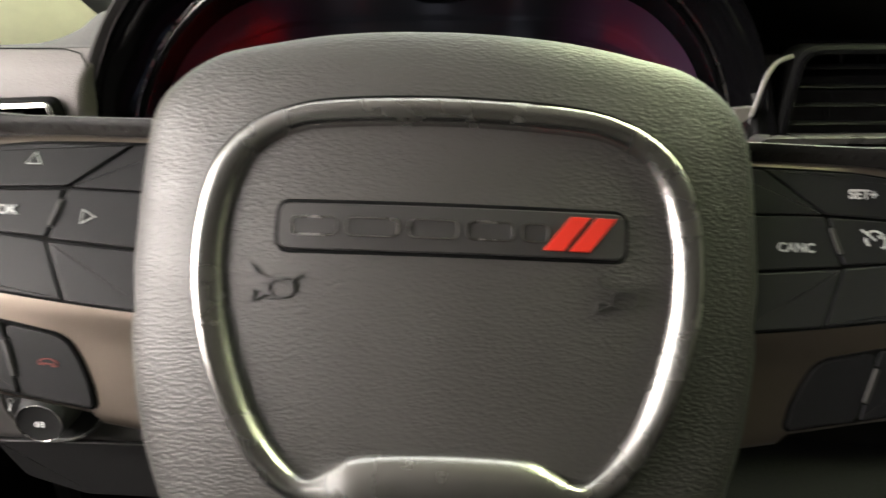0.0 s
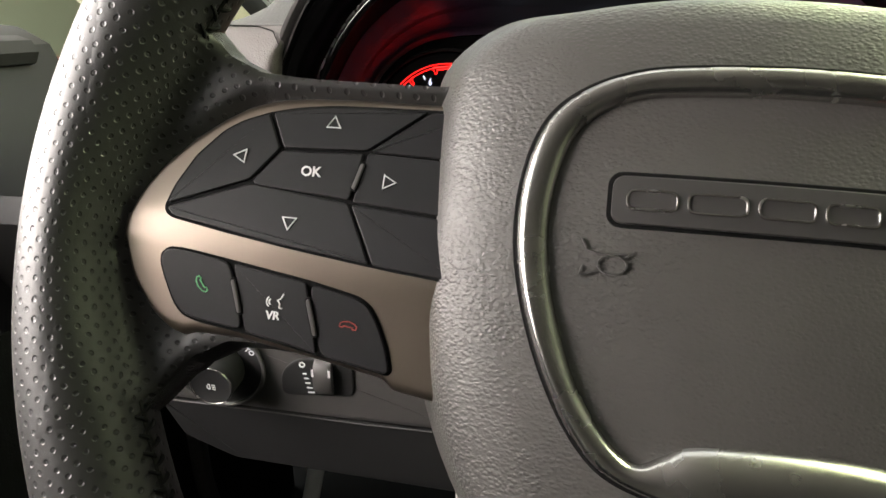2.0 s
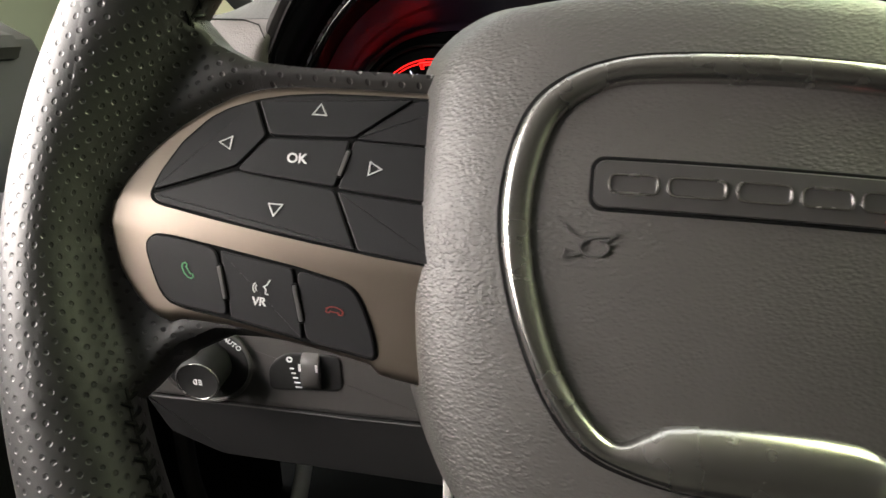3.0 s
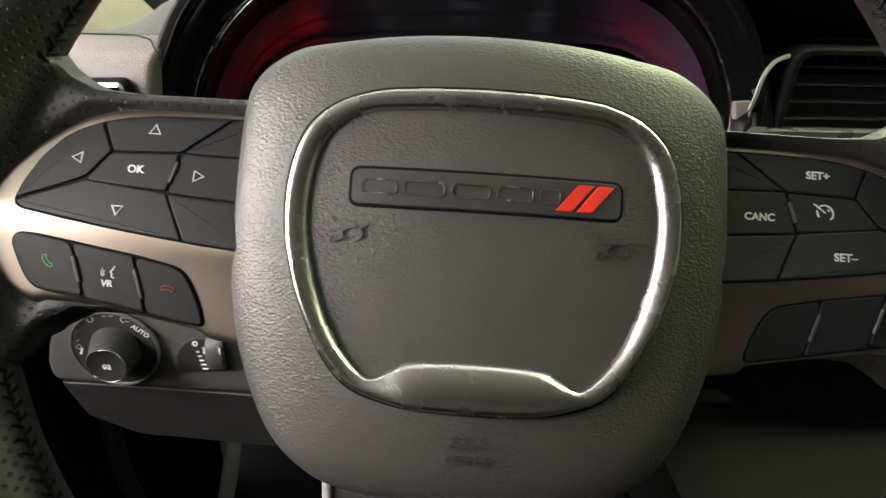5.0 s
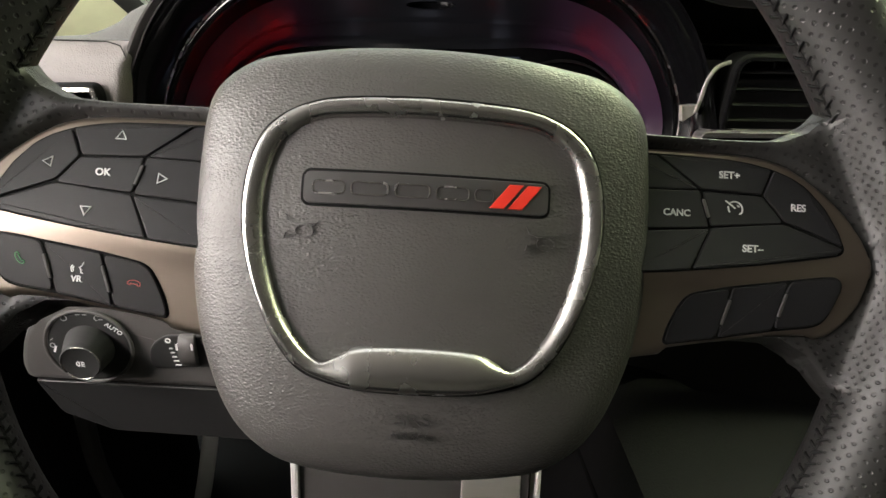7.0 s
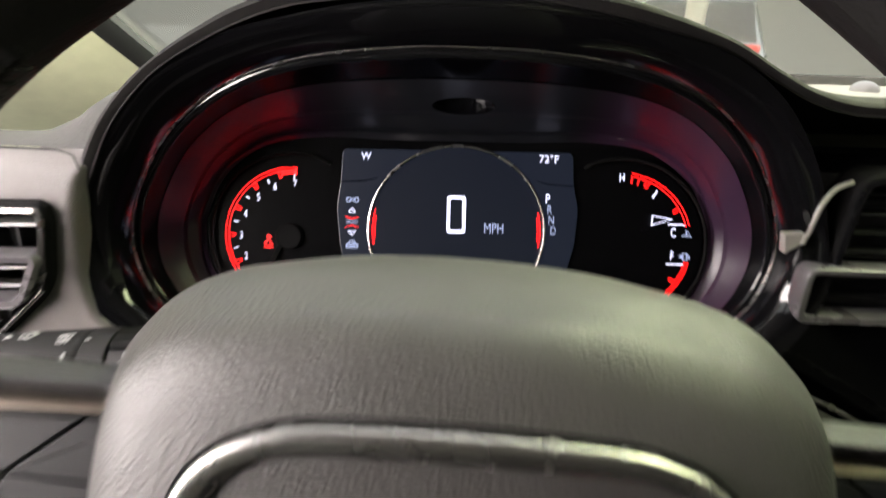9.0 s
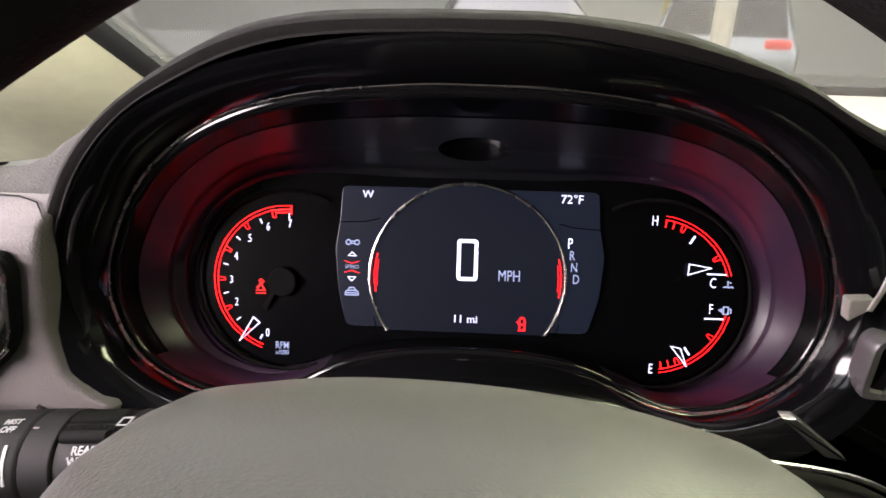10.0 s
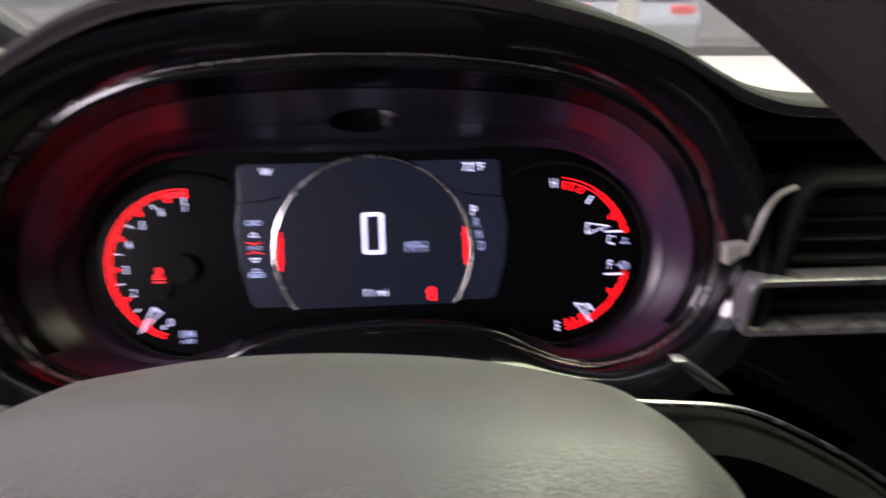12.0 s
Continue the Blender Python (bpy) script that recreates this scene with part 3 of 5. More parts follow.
BUTTONS = {
    "up": [(-0.0891, 0.0376), (-0.1045, 0.0248), (-0.1278, 0.0239), (-0.1327, 0.0340), (-0.125, 0.0358), (-0.1154, 0.0370)],
    "outer": [(-0.1338, 0.0336), (-0.1288, 0.0236), (-0.1354, 0.0141), (-0.1568, 0.0054), (-0.1556, 0.0108), (-0.1516, 0.0196), (-0.1456, 0.0272), (-0.1405, 0.0310)],
    "middle": [(-0.1282, 0.0229), (-0.1053, 0.0238), (-0.1073, 0.0105), (-0.1338, 0.0127), (-0.1345, 0.0138)],
    "down": [(-0.1568, 0.0042), (-0.1350, 0.0127), (-0.1073, 0.0095), (-0.0994, -0.0061), (-0.1236, -0.0031), (-0.1545, 0.0021)],
    "corner": [(-0.1036, 0.0246), (-0.0882, 0.0373), (-0.076, 0.0376), (-0.076, 0.0238)],
    "inner": [(-0.1040, 0.0241), (-0.076, 0.0233), (-0.076, 0.0077), (-0.1062, 0.0100)],
    "blank": [(-0.1064, 0.0092), (-0.076, 0.0068), (-0.076, -0.0086), (-0.0983, -0.0063)],
    "low_a": [(-0.1564, -0.0108), (-0.1563, -0.0085), (-0.1545, -0.0070), (-0.1498, -0.0071), (-0.1371, -0.0091), (-0.1327, -0.0268), (-0.1457, -0.0252), (-0.1497, -0.0239), (-0.1522, -0.0210), (-0.1549, -0.0152)],
    "low_b": [(-0.1360, -0.0094), (-0.1160, -0.0124), (-0.1119, -0.0309), (-0.1318, -0.0272)],
    "low_c": [(-0.1149, -0.0127), (-0.1019, -0.0153), (-0.0988, -0.0171), (-0.0962, -0.0212), (-0.0932, -0.0282), (-0.0921, -0.0333), (-0.0933, -0.0342), (-0.1109, -0.0312)],
}
SPAN = (0.070, 0.10, 0.125, 0.138, 0.148, 0.156, 0.166, 0.174, 0.182)
TOP = (0.0486, 0.0482, 0.0480, 0.0488, 0.0530, 0.0610, 0.0740, 0.080, 0.082)
LOW = (-0.040, -0.036, -0.033, -0.0335, -0.039, -0.050, -0.062, -0.066, -0.068)
LEAD = (0.018, 0.018, 0.018, 0.0175, 0.0165, 0.0145, 0.0105, 0.0080, 0.0065)


def trim_span(x):
    """Highest and lowest z of the spoke trim at a distance x from the middle."""
    zs = []
    for (xa, za), (xb, zb) in zip(TRIM, TRIM[1:] + TRIM[:1]):
        if min(-xa, -xb) <= x <= max(-xa, -xb) and abs(xa - xb) > 1e-9:
            zs.append(za + (zb - za) * (-x - xa) / (xb - xa))
    return (max(zs), min(zs)) if zs else (0.002, -0.006) if x > 0.1 else (0.0393, -0.042)


def trim_y(x, z):
    m = split(x)
    return float(np.interp(z, (-0.06, m - 0.004, m + 0.004, 0.06), (face_y(x, -0.06), face_y(x, m - 0.004), face_y(x, m + 0.004), face_y(x, 0.06))))


for side in (-1, 1):
    # hide-covered bridge over and behind the buttons
    secs, holes = [], []
    for x in np.concatenate([np.linspace(0.070, 0.134, 12), np.linspace(0.137, 0.182, 34)]):
        top, low, lead = (float(np.interp(x, SPAN, q)) for q in (TOP, LOW, LEAD))
        t_hi, t_lo = trim_span(x)
        ring = []
        for z in np.linspace(low + 0.003, top - 0.003, 71):
            web = min(face_y(x, z), 0.0205) + 0.0008
            web += 0.004 * max(0, (z - (top - 0.008)) / 0.008) ** 2 + 0.004 * max(0, (low + 0.008 - z) / 0.008) ** 2
            if x > 0.135:
                a, d = near_rim(x, z)
                rim_y = rim_front(a, d)
                holes.append((side * rim_uv(a, d)[0], rim_uv(a, d)[1]))
            else:
                rim_y = 0.06
                holes.append((side * x, z))
            soft = max(0.0, 0.012 - abs(web - rim_y)) / 0.012
            skin = min(web, rim_y) - soft * soft * 0.003 - 0.0001
            if rim_y < web:
                fade = max(min(1.0, max(0.0, (x - 0.173) / 0.009)), min(1.0, max(0.0, (z - top + 0.011) / 0.008)), min(1.0, max(0.0, (low + 0.011 - z) / 0.008)))
                skin += 0.0025 * fade * fade
            tuck = max(0, min(1, min(t_hi - z, z - t_lo, (0.1692 - x) * 1.5) / 0.007 + 1)) ** 2
            ring.append((side * x, skin * (1 - tuck) + max(skin, trim_y(x, z) + 0.0022) * tuck, z))
        y0 = lead if x > 0.15 else 0.0205
        ring += [(side * x, y0 + 0.0105, top - 0.0004), (side * x, y0 + 0.015, top), (side * x, y0 + 0.023, top - 0.002), (side * x, y0 + 0.027, top - 0.008),
                 (side * x, y0 + 0.027, low + 0.008), (side * x, y0 + 0.016, low), (side * x, y0 + 0.011, low + 0.0004)]
        holes += [(side * p[0], p[1] * 0.7 + p[2]) for p in ring[71:]]
        secs.append(ring)
    v, f = loft(secs, True, True, True)
    part("spoke_cover", v, f if side > 0 else [t[::-1] for t in f], HOLED_HIDE, wheel, "black leather spoke covering", uv=holes)
    grid, edge = [], 0.0030
    stations = np.concatenate([np.linspace(0.0785, 0.150, 24), 0.150 + 0.0189 * np.sin(np.linspace(0.08, 1.0, 18) * math.pi / 2)])
    for x in stations:
        hi, lo = trim_span(x)
        row = []
        for q in np.linspace(0, 1, 33):
            z = lo + (hi - lo) * (0.5 - 0.5 * math.cos(math.pi * q))
            d = min(hi - z, z - lo, (0.1692 - x) * 1.2)
            row.append((side * x, trim_y(x, z) - 0.0006 + (edge - math.sqrt(max(0, edge ** 2 - max(0, edge - d) ** 2))), z))
        grid.append([(side * x, row[0][1] + 0.008, lo)] + row + [(side * x, row[-1][1] + 0.008, hi)])
    v, f = loft(grid, False)
    part("spoke_trim", v, f, BRONZE, wheel, "satin bronze spoke trim")
    slab("button_well", rounded(flip(UPPER, side), 0.002), lambda x, z: face_y(x, z) - 0.0009, 0.004, GAP, wheel, "", 0.0002)
    slab("button_well", rounded(flip(LOWER, side), 0.003), lambda x, z: face_y(x, z) - 0.0009, 0.004, GAP, wheel, "", 0.0002)
    for key, poly in BUTTONS.items():
        r = 0.0025 if key in ("low_a", "low_c") else 0.0009
        slab("button", rounded(flip(poly, side), r, 4), lambda x, z: face_y(x, z) - 0.0017, 0.003, BUTTON, wheel, "matt black push button", 0.0004)
    # slim raised pips over the joints between the rocking keys
    for x0, z0, x1, z1 in ((0.1064, 0.0135, 0.1049, 0.0208), (0.1335, -0.0222, 0.1358, -0.0136), (0.1124, -0.0262, 0.1150, -0.0168)):
        dx, dz = x1 - x0, z1 - z0
        run = math.hypot(dx, dz)
        # pips paler than the keys: light on their edges painted as grey
        for name, half, grow, lift, ma in (("pip_well", 0.0011, 0.0006, 0.00185, GAP), ("rocker_pip", 0.0006, 0.0, 0.0025, GREY)):
            ux, uz, wx, wz = dx / run * grow, dz / run * grow, dz / run * half, -dx / run * half
            poly = [(x0 - ux - wx, z0 - uz - wz), (x1 + ux - wx, z1 + uz - wz), (x1 + ux + wx, z1 + uz + wz), (x0 - ux + wx, z0 - uz + wz)]
            slab(name, rounded([(side * x, z) for x, z in poly], half * 0.9, 4), lambda x, z: face_y(x, z) - lift, 0.002, ma, wheel, "", 0.0003)


def on_face(x, z):
    return face_y(x, z) - 0.0018


def triangle(cx, cz, r, turn):
    p = [(cx + r * math.cos(radians(turn + a)), cz + r * math.sin(radians(turn + a))) for a in (0, 120, 240)]
    return p + [p[0], p[1]]


strokes("arrow_print", [triangle(-0.1148, 0.0319, 0.0022, 90)], 0.0003, on_face, WHITE, wheel)
strokes("arrow_print", [triangle(-0.1222, 0.0031, 0.0022, -90)], 0.0003, on_face, WHITE, wheel)
strokes("arrow_print", [triangle(-0.1391, 0.0205, 0.0022, 180)], 0.0003, on_face, WHITE, wheel)
strokes("arrow_print", [triangle(-0.0975, 0.0163, 0.0022, 0)], 0.0003, on_face, WHITE, wheel)
for words, x, z, size in (("OK", -0.1188, 0.0174, 0.0038), ("SET+", 0.1158, 0.0308, 0.0038), ("SET–", 0.1222, 0.0024, 0.0038), ("CANC", 0.0944, 0.0148, 0.0036), ("RES", 0.1413, 0.0192, 0.0038), ("VR", -0.1243, -0.0221, 0.0031)):
    text_part("key_print", words, pose(x, face_y(x, z) - 0.0019, z), size, WHITE, wheel, "", 0.00008)
cx, cz = 0.1170, 0.0177
strokes("cruise_print", [arc(cx, cz, 0.0027, -45, 150, 22), arc(cx, cz, 0.0027, 165, 215, 8), [(cx, cz), (cx - 0.0030, cz + 0.0026)], [(cx - 0.0036, cz + 0.0030), (cx - 0.0026, cz + 0.0022)],
                         [(cx + 0.0012, cz - 0.0022), (cx + 0.0024, cz - 0.0016)], arc(cx, cz, 0.0016, 20, 60, 6)], 0.0005, on_face, WHITE, wheel)


def handset(cx, cz, tilt, s=0.0022):
    c, q = math.cos(radians(tilt)), math.sin(radians(tilt))
    p = [(-1.5, 0.55), (-1.45, 0.0), (-0.9, -0.05), (-0.75, 0.25), (0.75, 0.25), (0.9, -0.05), (1.45, 0.0), (1.5, 0.55), (1.0, 0.95), (0, 1.15), (-1.0, 0.95), (-1.5, 0.55), (-1.45, 0.0)]
    return [(cx + s * (x * c - z * q) * 0.8, cz + s * (x * q + z * c) * 0.8) for x, z in p]


strokes("answer_print", [handset(-0.1440, -0.0153, 125, 0.0019)], 0.0003, on_face, GREEN, wheel)
strokes("hang_up_print", [handset(-0.1038, -0.0232, -8, 0.0019)], 0.0003, on_face, REDPRINT, wheel)
VX, VZ = -0.1246, -0.0184
strokes("voice_print", [arc(VX, VZ, 0.0009, 120, 240, 7), arc(VX, VZ, 0.0016, 125, 235, 8), [(VX + 0.0030, VZ + 0.0024), (VX + 0.0022, VZ + 0.0010), (VX + 0.0014, VZ + 0.0005), (VX + 0.0020, VZ - 0.0003), (VX + 0.0019, VZ - 0.0014), (VX + 0.0028, VZ - 0.0016)]],
        0.0003, on_face, WHITE, wheel)

# column shroud behind and below the wheel
column = thing("steering_column", "black plastic steering column shroud below the wheel", "steering column", WHEEL)
secs = []
for y, w, top, low in ((0.050, 0.052, 0.030, -0.050), (0.075, 0.060, 0.042, -0.060), (0.13, 0.064, 0.048, -0.066), (0.24, 0.068, 0.050, -0.070)):
    secs.append([(x, y, z) for x, z in rounded(box_poly(-w, low, w, top), 0.02, 6)])
v, f = loft(secs, True, True, True)
part("shroud", v, f, BLACK, column, "black plastic shroud")
tube("column_tube", [(0, 0.03, -0.005), (0, 0.06, -0.005)], 0.035, BLACK, column, "", 24)


# ---- instrument binnacle ----
DIALS = pose(-0.002, 0.430, 1.1372, -17.7, -0.41, 0.9) @ Matrix.Scale(1.0124, 4)
binnacle = thing("instrument_binnacle", "gloss black instrument binnacle under a leather hood, dials lit red", "instrument cluster", DIALS)

BEZEL = [(0.0045, -0.0880, 0.0802), (0.0392, -0.0874, 0.0791), (0.0877, -0.0830, 0.0734), (0.1250, -0.0736, 0.0616), (0.1551, -0.0580, 0.0423), (0.1740, -0.0464, 0.0183), (0.1856, -0.0359, -0.0083),
    (0.1855, -0.0297, -0.0325), (0.1725, -0.0255, -0.0571), (0.1469, -0.0228, -0.0735), (0.1172, -0.0220, -0.0782), (0.0921, -0.0234, -0.0703), (0.0679, -0.0255, -0.0578), (0.0377, -0.0266, -0.0513),
    (0.0014, -0.0270, -0.0494), (-0.0352, -0.0266, -0.0517), (-0.0662, -0.0255, -0.0588), (-0.0917, -0.0234, -0.0718), (-0.1183, -0.0220, -0.0804), (-0.1498, -0.0228, -0.0761), (-0.1771, -0.0255,
    -0.0595), (-0.1907, -0.0297, -0.0341), (-0.1902, -0.0359, -0.0087), (-0.1767, -0.0464, 0.0191), (-0.1552, -0.0580, 0.0440), (-0.1216, -0.0736, 0.0636), (-0.0812, -0.0830, 0.0751), (-0.0306,
    -0.0874, 0.0798)]
FACE = [(0, 0, 0.0470), (0.040, 0, 0.0470), (0.088, 0, 0.0480), (0.124, 0, 0.0420), (0.150, 0, 0.0230), (0.1615, 0, 0.0000), (0.1640, 0, -0.0140), (0.1610, 0, -0.0360), (0.1490, 0, -0.0560), (0.131, 0, -0.0665),
        (0.110, 0, -0.0690), (0.086, 0, -0.0610), (0.064, 0, -0.0535), (0.036, 0, -0.0490), (0, 0, -0.0470)]
EDGE = [(0.0057, -0.1150, 0.0963), (0.0342, -0.1146, 0.0954), (0.0777, -0.1109, 0.0894), (0.1207, -0.1042, 0.0788), (0.1518, -0.0945, 0.0628), (0.1759, -0.0820, 0.0411), (0.1918, -0.0716, 0.0156),
    (0.2004, -0.0636, -0.0063), (0.2059, -0.0586, -0.0327), (0.2006, -0.0541, -0.0546), (0.1871, -0.0499, -0.0748), (0.1614, -0.0464, -0.0923), (0.1107, -0.0450, -0.0999), (0.0564, -0.0483, -0.0842),
    (0.0022, -0.0506, -0.0732), (-0.0531, -0.0483, -0.0855), (-0.1101, -0.0450, -0.1028), (-0.1643, -0.0464, -0.0963), (-0.1920, -0.0499, -0.0787), (-0.2066, -0.0541, -0.0577), (-0.2120, -0.0586,
    -0.0347), (-0.2054, -0.0636, -0.0068), (-0.1953, -0.0716, 0.0162), (-0.1768, -0.0820, 0.0429), (-0.1494, -0.0945, 0.0654), (-0.1148, -0.1042, 0.0815), (-0.0685, -0.1109, 0.0914), (-0.0232,
    -0.1146, 0.0962)]


def all_round(half):
    return list(half) + [(-x, y, z) for x, y, z in reversed(half) if x > 1e-6]


def between(a, b2, s, bow=0.0):
    """Ring a share s of the way from outline a to outline b2, sunk by bow halfway."""
    return [tuple(p + (q - p) * s + np.array([0, bow * 4 * s * (1 - s), 0])) for p, q in zip(a, b2)]


pair = sample([(*a, *b2) for a, b2 in zip(BEZEL, all_round(FACE))], 240, True)
bz, fc = pair[:, :3], pair[:, 3:]
# the bowl narrows in two steps: a wide satin flank, a shallow shelf and a rim close to the dials
rings = []
for s, sink in ((0.0, 0.0), (0.05, 0.0), (0.10, 0.0006), (0.16, 0.0010), (0.22, 0.0008), (0.24, -0.0012), (0.40, 0.0), (0.56, 0.0), (0.59, 0.0004), (0.605, 0.0026), (0.63, 0.0028), (0.80, 0.0016), (0.84, 0.0020), (0.855, 0.0036), (0.93, 0.0020), (1.0, 0.0)):
    rings.append([(x, y + sink, z) for x, y, z in between(bz, fc, s, 0.006)])
v, f = loft(rings, True)
roof = [t for t in f if max(abs(v[q][0]) for q in t) < 0.086 and min(v[q][2] for q in t) > 0]
outer = {tuple(t) for t in f if max(t) < 6 * 240 and max(v[q][2] for q in t) > -0.056}
roof = [t for t in roof if tuple(t) not in outer]
ledge = [t for t in f if max(abs(v[q][0]) for q in t) < 0.082 and max(v[q][2] for q in t) < -0.03]
part("gloss_ledge", v, ledge, GLOSS, binnacle, "gloss black ledge below the screen")
part("dial_bowl", v, [t for t in f if t not in set(roof) | set(ledge) and tuple(t) not in outer], BOWL_GLOW, binnacle, "satin bowl round the dials, purple LED glow painted in")
part("bowl_channel", v, [t for t in f if tuple(t) in outer and t not in set(ledge)], DARKLENS, binnacle, "gloss black channel round the bowl")
part("visor_underside", v, roof, BOWL_GLOW, binnacle, "black visor over the screen, LED glow painted at its ends")
v, f = loft([[(p[0] * s, 0.0008, p[2] * s) for p in fc] for s in (1.003, 0.5, 0.02)], True, False, True)
part("dial_face", v, f, DARKLENS, binnacle, "black dial face")
# bright line round the bowl
tube("bezel_roll", bz, 0.0036, GLOSS, binnacle, "rounded gloss bezel", 14, True, 0.8)
edge = np.array(sample(EDGE, 240, True))
pair = sample([(*a, *b2) for a, b2 in zip(BEZEL, EDGE)], 240, True)
bz, eg = pair[:, :3], pair[:, 3:]
# chrome tube added for the highlight along the gloss black edge
tube("bezel_glint", between(bz, eg, 0.13), 0.0012, CHROME, binnacle, "thin chrome line standing for the bezel edge's highlight", 8, True)

# gloss surround flaring from the bezel to the front edge of the hood
rings = [between(bz, eg, s, -0.005) for s in (0.0, 0.05, 0.2, 0.4, 0.6, 0.8, 0.95, 1.0, 1.03)]
v, f = loft(rings, True)
part("gloss_surround", v, f, GLOSS, binnacle, "piano black surround")

# leather hood rolling over the top and running back to the windscreen
LIP = [(-0.2108, -0.0450, -0.1196), (-0.2166, -0.0510, -0.0730), (-0.2143, -0.0586, -0.0348), (-0.2062, -0.0640, -0.0047), (-0.1956, -0.0718, 0.0167), (-0.1777, -0.0823, 0.0435), (-0.1501, -0.0947,
    0.0660), (-0.1155, -0.1047, 0.0823), (-0.0877, -0.1106, 0.0912), (-0.0623, -0.1135, 0.0951), (-0.0248, -0.1150, 0.0967), (0.0057, -0.1150, 0.0967), (0.0358, -0.1150, 0.0958), (0.0777, -0.1112,
    0.0897), (0.1217, -0.1037, 0.0793), (0.1491, -0.0964, 0.0677), (0.1721, -0.0904, 0.0585), (0.1987, -0.0848, 0.0542), (0.2419, -0.0825, 0.0541), (0.3176, -0.0800, 0.0557), (0.3985, -0.0800,
    0.0570)]
ROLL = [(-0.2285, -0.0330, -0.1231), (-0.2342, -0.0363, -0.0724), (-0.2249, -0.0455, -0.0262), (-0.2162, -0.0520, 0.0090), (-0.2040, -0.0606, 0.0320), (-0.1865, -0.0690, 0.0532), (-0.1590, -0.0799,
    0.0732), (-0.1241, -0.0915, 0.0920), (-0.0966, -0.0984, 0.1023), (-0.0645, -0.1022, 0.1074), (-0.0253, -0.1030, 0.1088), (0.0053, -0.1030, 0.1088), (0.0356, -0.1030, 0.1078), (0.0789, -0.1004,
    0.1027), (0.1256, -0.0906, 0.0904), (0.1549, -0.0828, 0.0771), (0.1803, -0.0763, 0.0691), (0.2077, -0.0723, 0.0656), (0.2509, -0.0700, 0.0660), (0.3215, -0.0680, 0.0676), (0.4022, -0.0680,
    0.0688)]
pair = sample([(*a, *b2) for a, b2 in zip(LIP, ROLL)], 170)
lp, rl = pair[:, :3], pair[:, 3:]
rings = [between(lp, rl, s, b2) for s, b2 in ((-0.06, 0.002), (-0.02, 0.0), (0.06, -0.0045), (0.16, -0.0070), (0.3, -0.0082), (0.45, -0.0080), (0.6, -0.0070), (0.75, -0.0052), (0.88, -0.0028), (1.0, 0.0))]
for grow, back, drop in ((1.0035, 0.006, -0.0016), (1.007, 0.015, -0.0022), (1.01, 0.03, -0.001), (1.012, 0.08, 0.003), (1.0, 0.15, 0.016), (0.98, 0.24, 0.045), (0.96, 0.36, 0.085)):
    rings.append([(p[0] * grow, p[1] + back, p[2] * grow - drop) for p in rl])
v, f = loft(rings, False)
part("leather_hood", v, [t[::-1] for t in f], HOOD_HIDE, binnacle, "black grained leather hood")

# light sensor hollow over the screen
secs = []
for s, dy in ((1.0, 0.0), (0.9, 0.003), (0.6, 0.006), (0.1, 0.007)):
    secs.append([(0.0016 + 0.0168 * s * math.cos(w), -0.070 + dy + 0.012 * s * math.sin(w), 0.0575 + 0.0065 * s * math.sin(w)) for w in np.linspace(0, 2 * math.pi, 36, endpoint=False)])
v, f = loft(secs, True, False, True)
part("sensor_hollow", v, f, GLOSS, binnacle, "gloss sensor hollow")

# screen: two corner panels, the round middle and two side panels
sc = slab("screen", rounded([(-0.0745, 0.0410), (0.0745, 0.0410), (0.0755, 0.0200), (0.0790, 0.0040), (0.0770, -0.0200), (0.0710, -0.0415), (-0.0710, -0.0415), (-0.0760, -0.0200), (-0.0780, 0.0040), (-0.0755, 0.0200)], 0.004, 5), -0.0015, 0.003, SCREEN, binnacle, "dark lit display", 0.0003)
slab("screen_dial", arc(0, -0.0110, 0.0565, -36, 216, 60, 0.0548), -0.0018, 0.001, SCREEN_DEEP, sc, "", 0.0001)
tube("screen_ring", [(x, -0.0022, z) for x, z in arc(0, -0.0110, 0.0572, -36, 216, 70, 0.0550)], 0.0011, CHROME, sc, "thin metal ring", 8)
for line in ([(-0.0775, 0.0195), (-0.0600, 0.0205), (-0.0520, 0.0225)], [(0.0775, 0.0195), (0.0600, 0.0205), (0.0520, 0.0225)], [(0.0545, -0.036), (0.053, -0.0415)], [(-0.0545, -0.036), (-0.053, -0.0415)]):
    strokes("panel_line", [line], 0.0006, -0.0017, DARKLENS, sc)


def lit_text(words, x, z, size, material, squeeze=1.0, bold=0.0, parent=None):
    text_part("lit_word", words, pose(x, -0.0020 if parent is None else -0.0004, z), size, material, parent or sc, "", bold, squeeze, 0.00005)


zero = rounded(box_poly(-0.0063, -0.0124, 0.0060, 0.0120), 0.0024, 5)
rings = [[(x, -0.0022, z) for x, z in inset(zero, d)] for d in (0.0, 0.0022)]
v, f = loft(rings, True)
part("lit_zero", v, f, LED_WHITE, sc, "", smooth=False)
lit_text("W", -0.0592, 0.0363, 0.0062, LED_WHITE)
lit_text("72°F", 0.0589, 0.0365, 0.0070, LED_WHITE)
lit_text("MPH", 0.0245, -0.0091, 0.0092, LED_GREY, 0.72)
lit_text("11 mi", -0.0005, -0.0353, 0.0066, LED_WHITE)
for i, words in enumerate("PRND"):
    lit_text(words, 0.0589 + 0.0014 * i, 0.0110 - 0.0069 * i, 0.0088 if i == 0 else 0.0078, LED_WHITE if i == 0 else LED_GREY, 0.7)
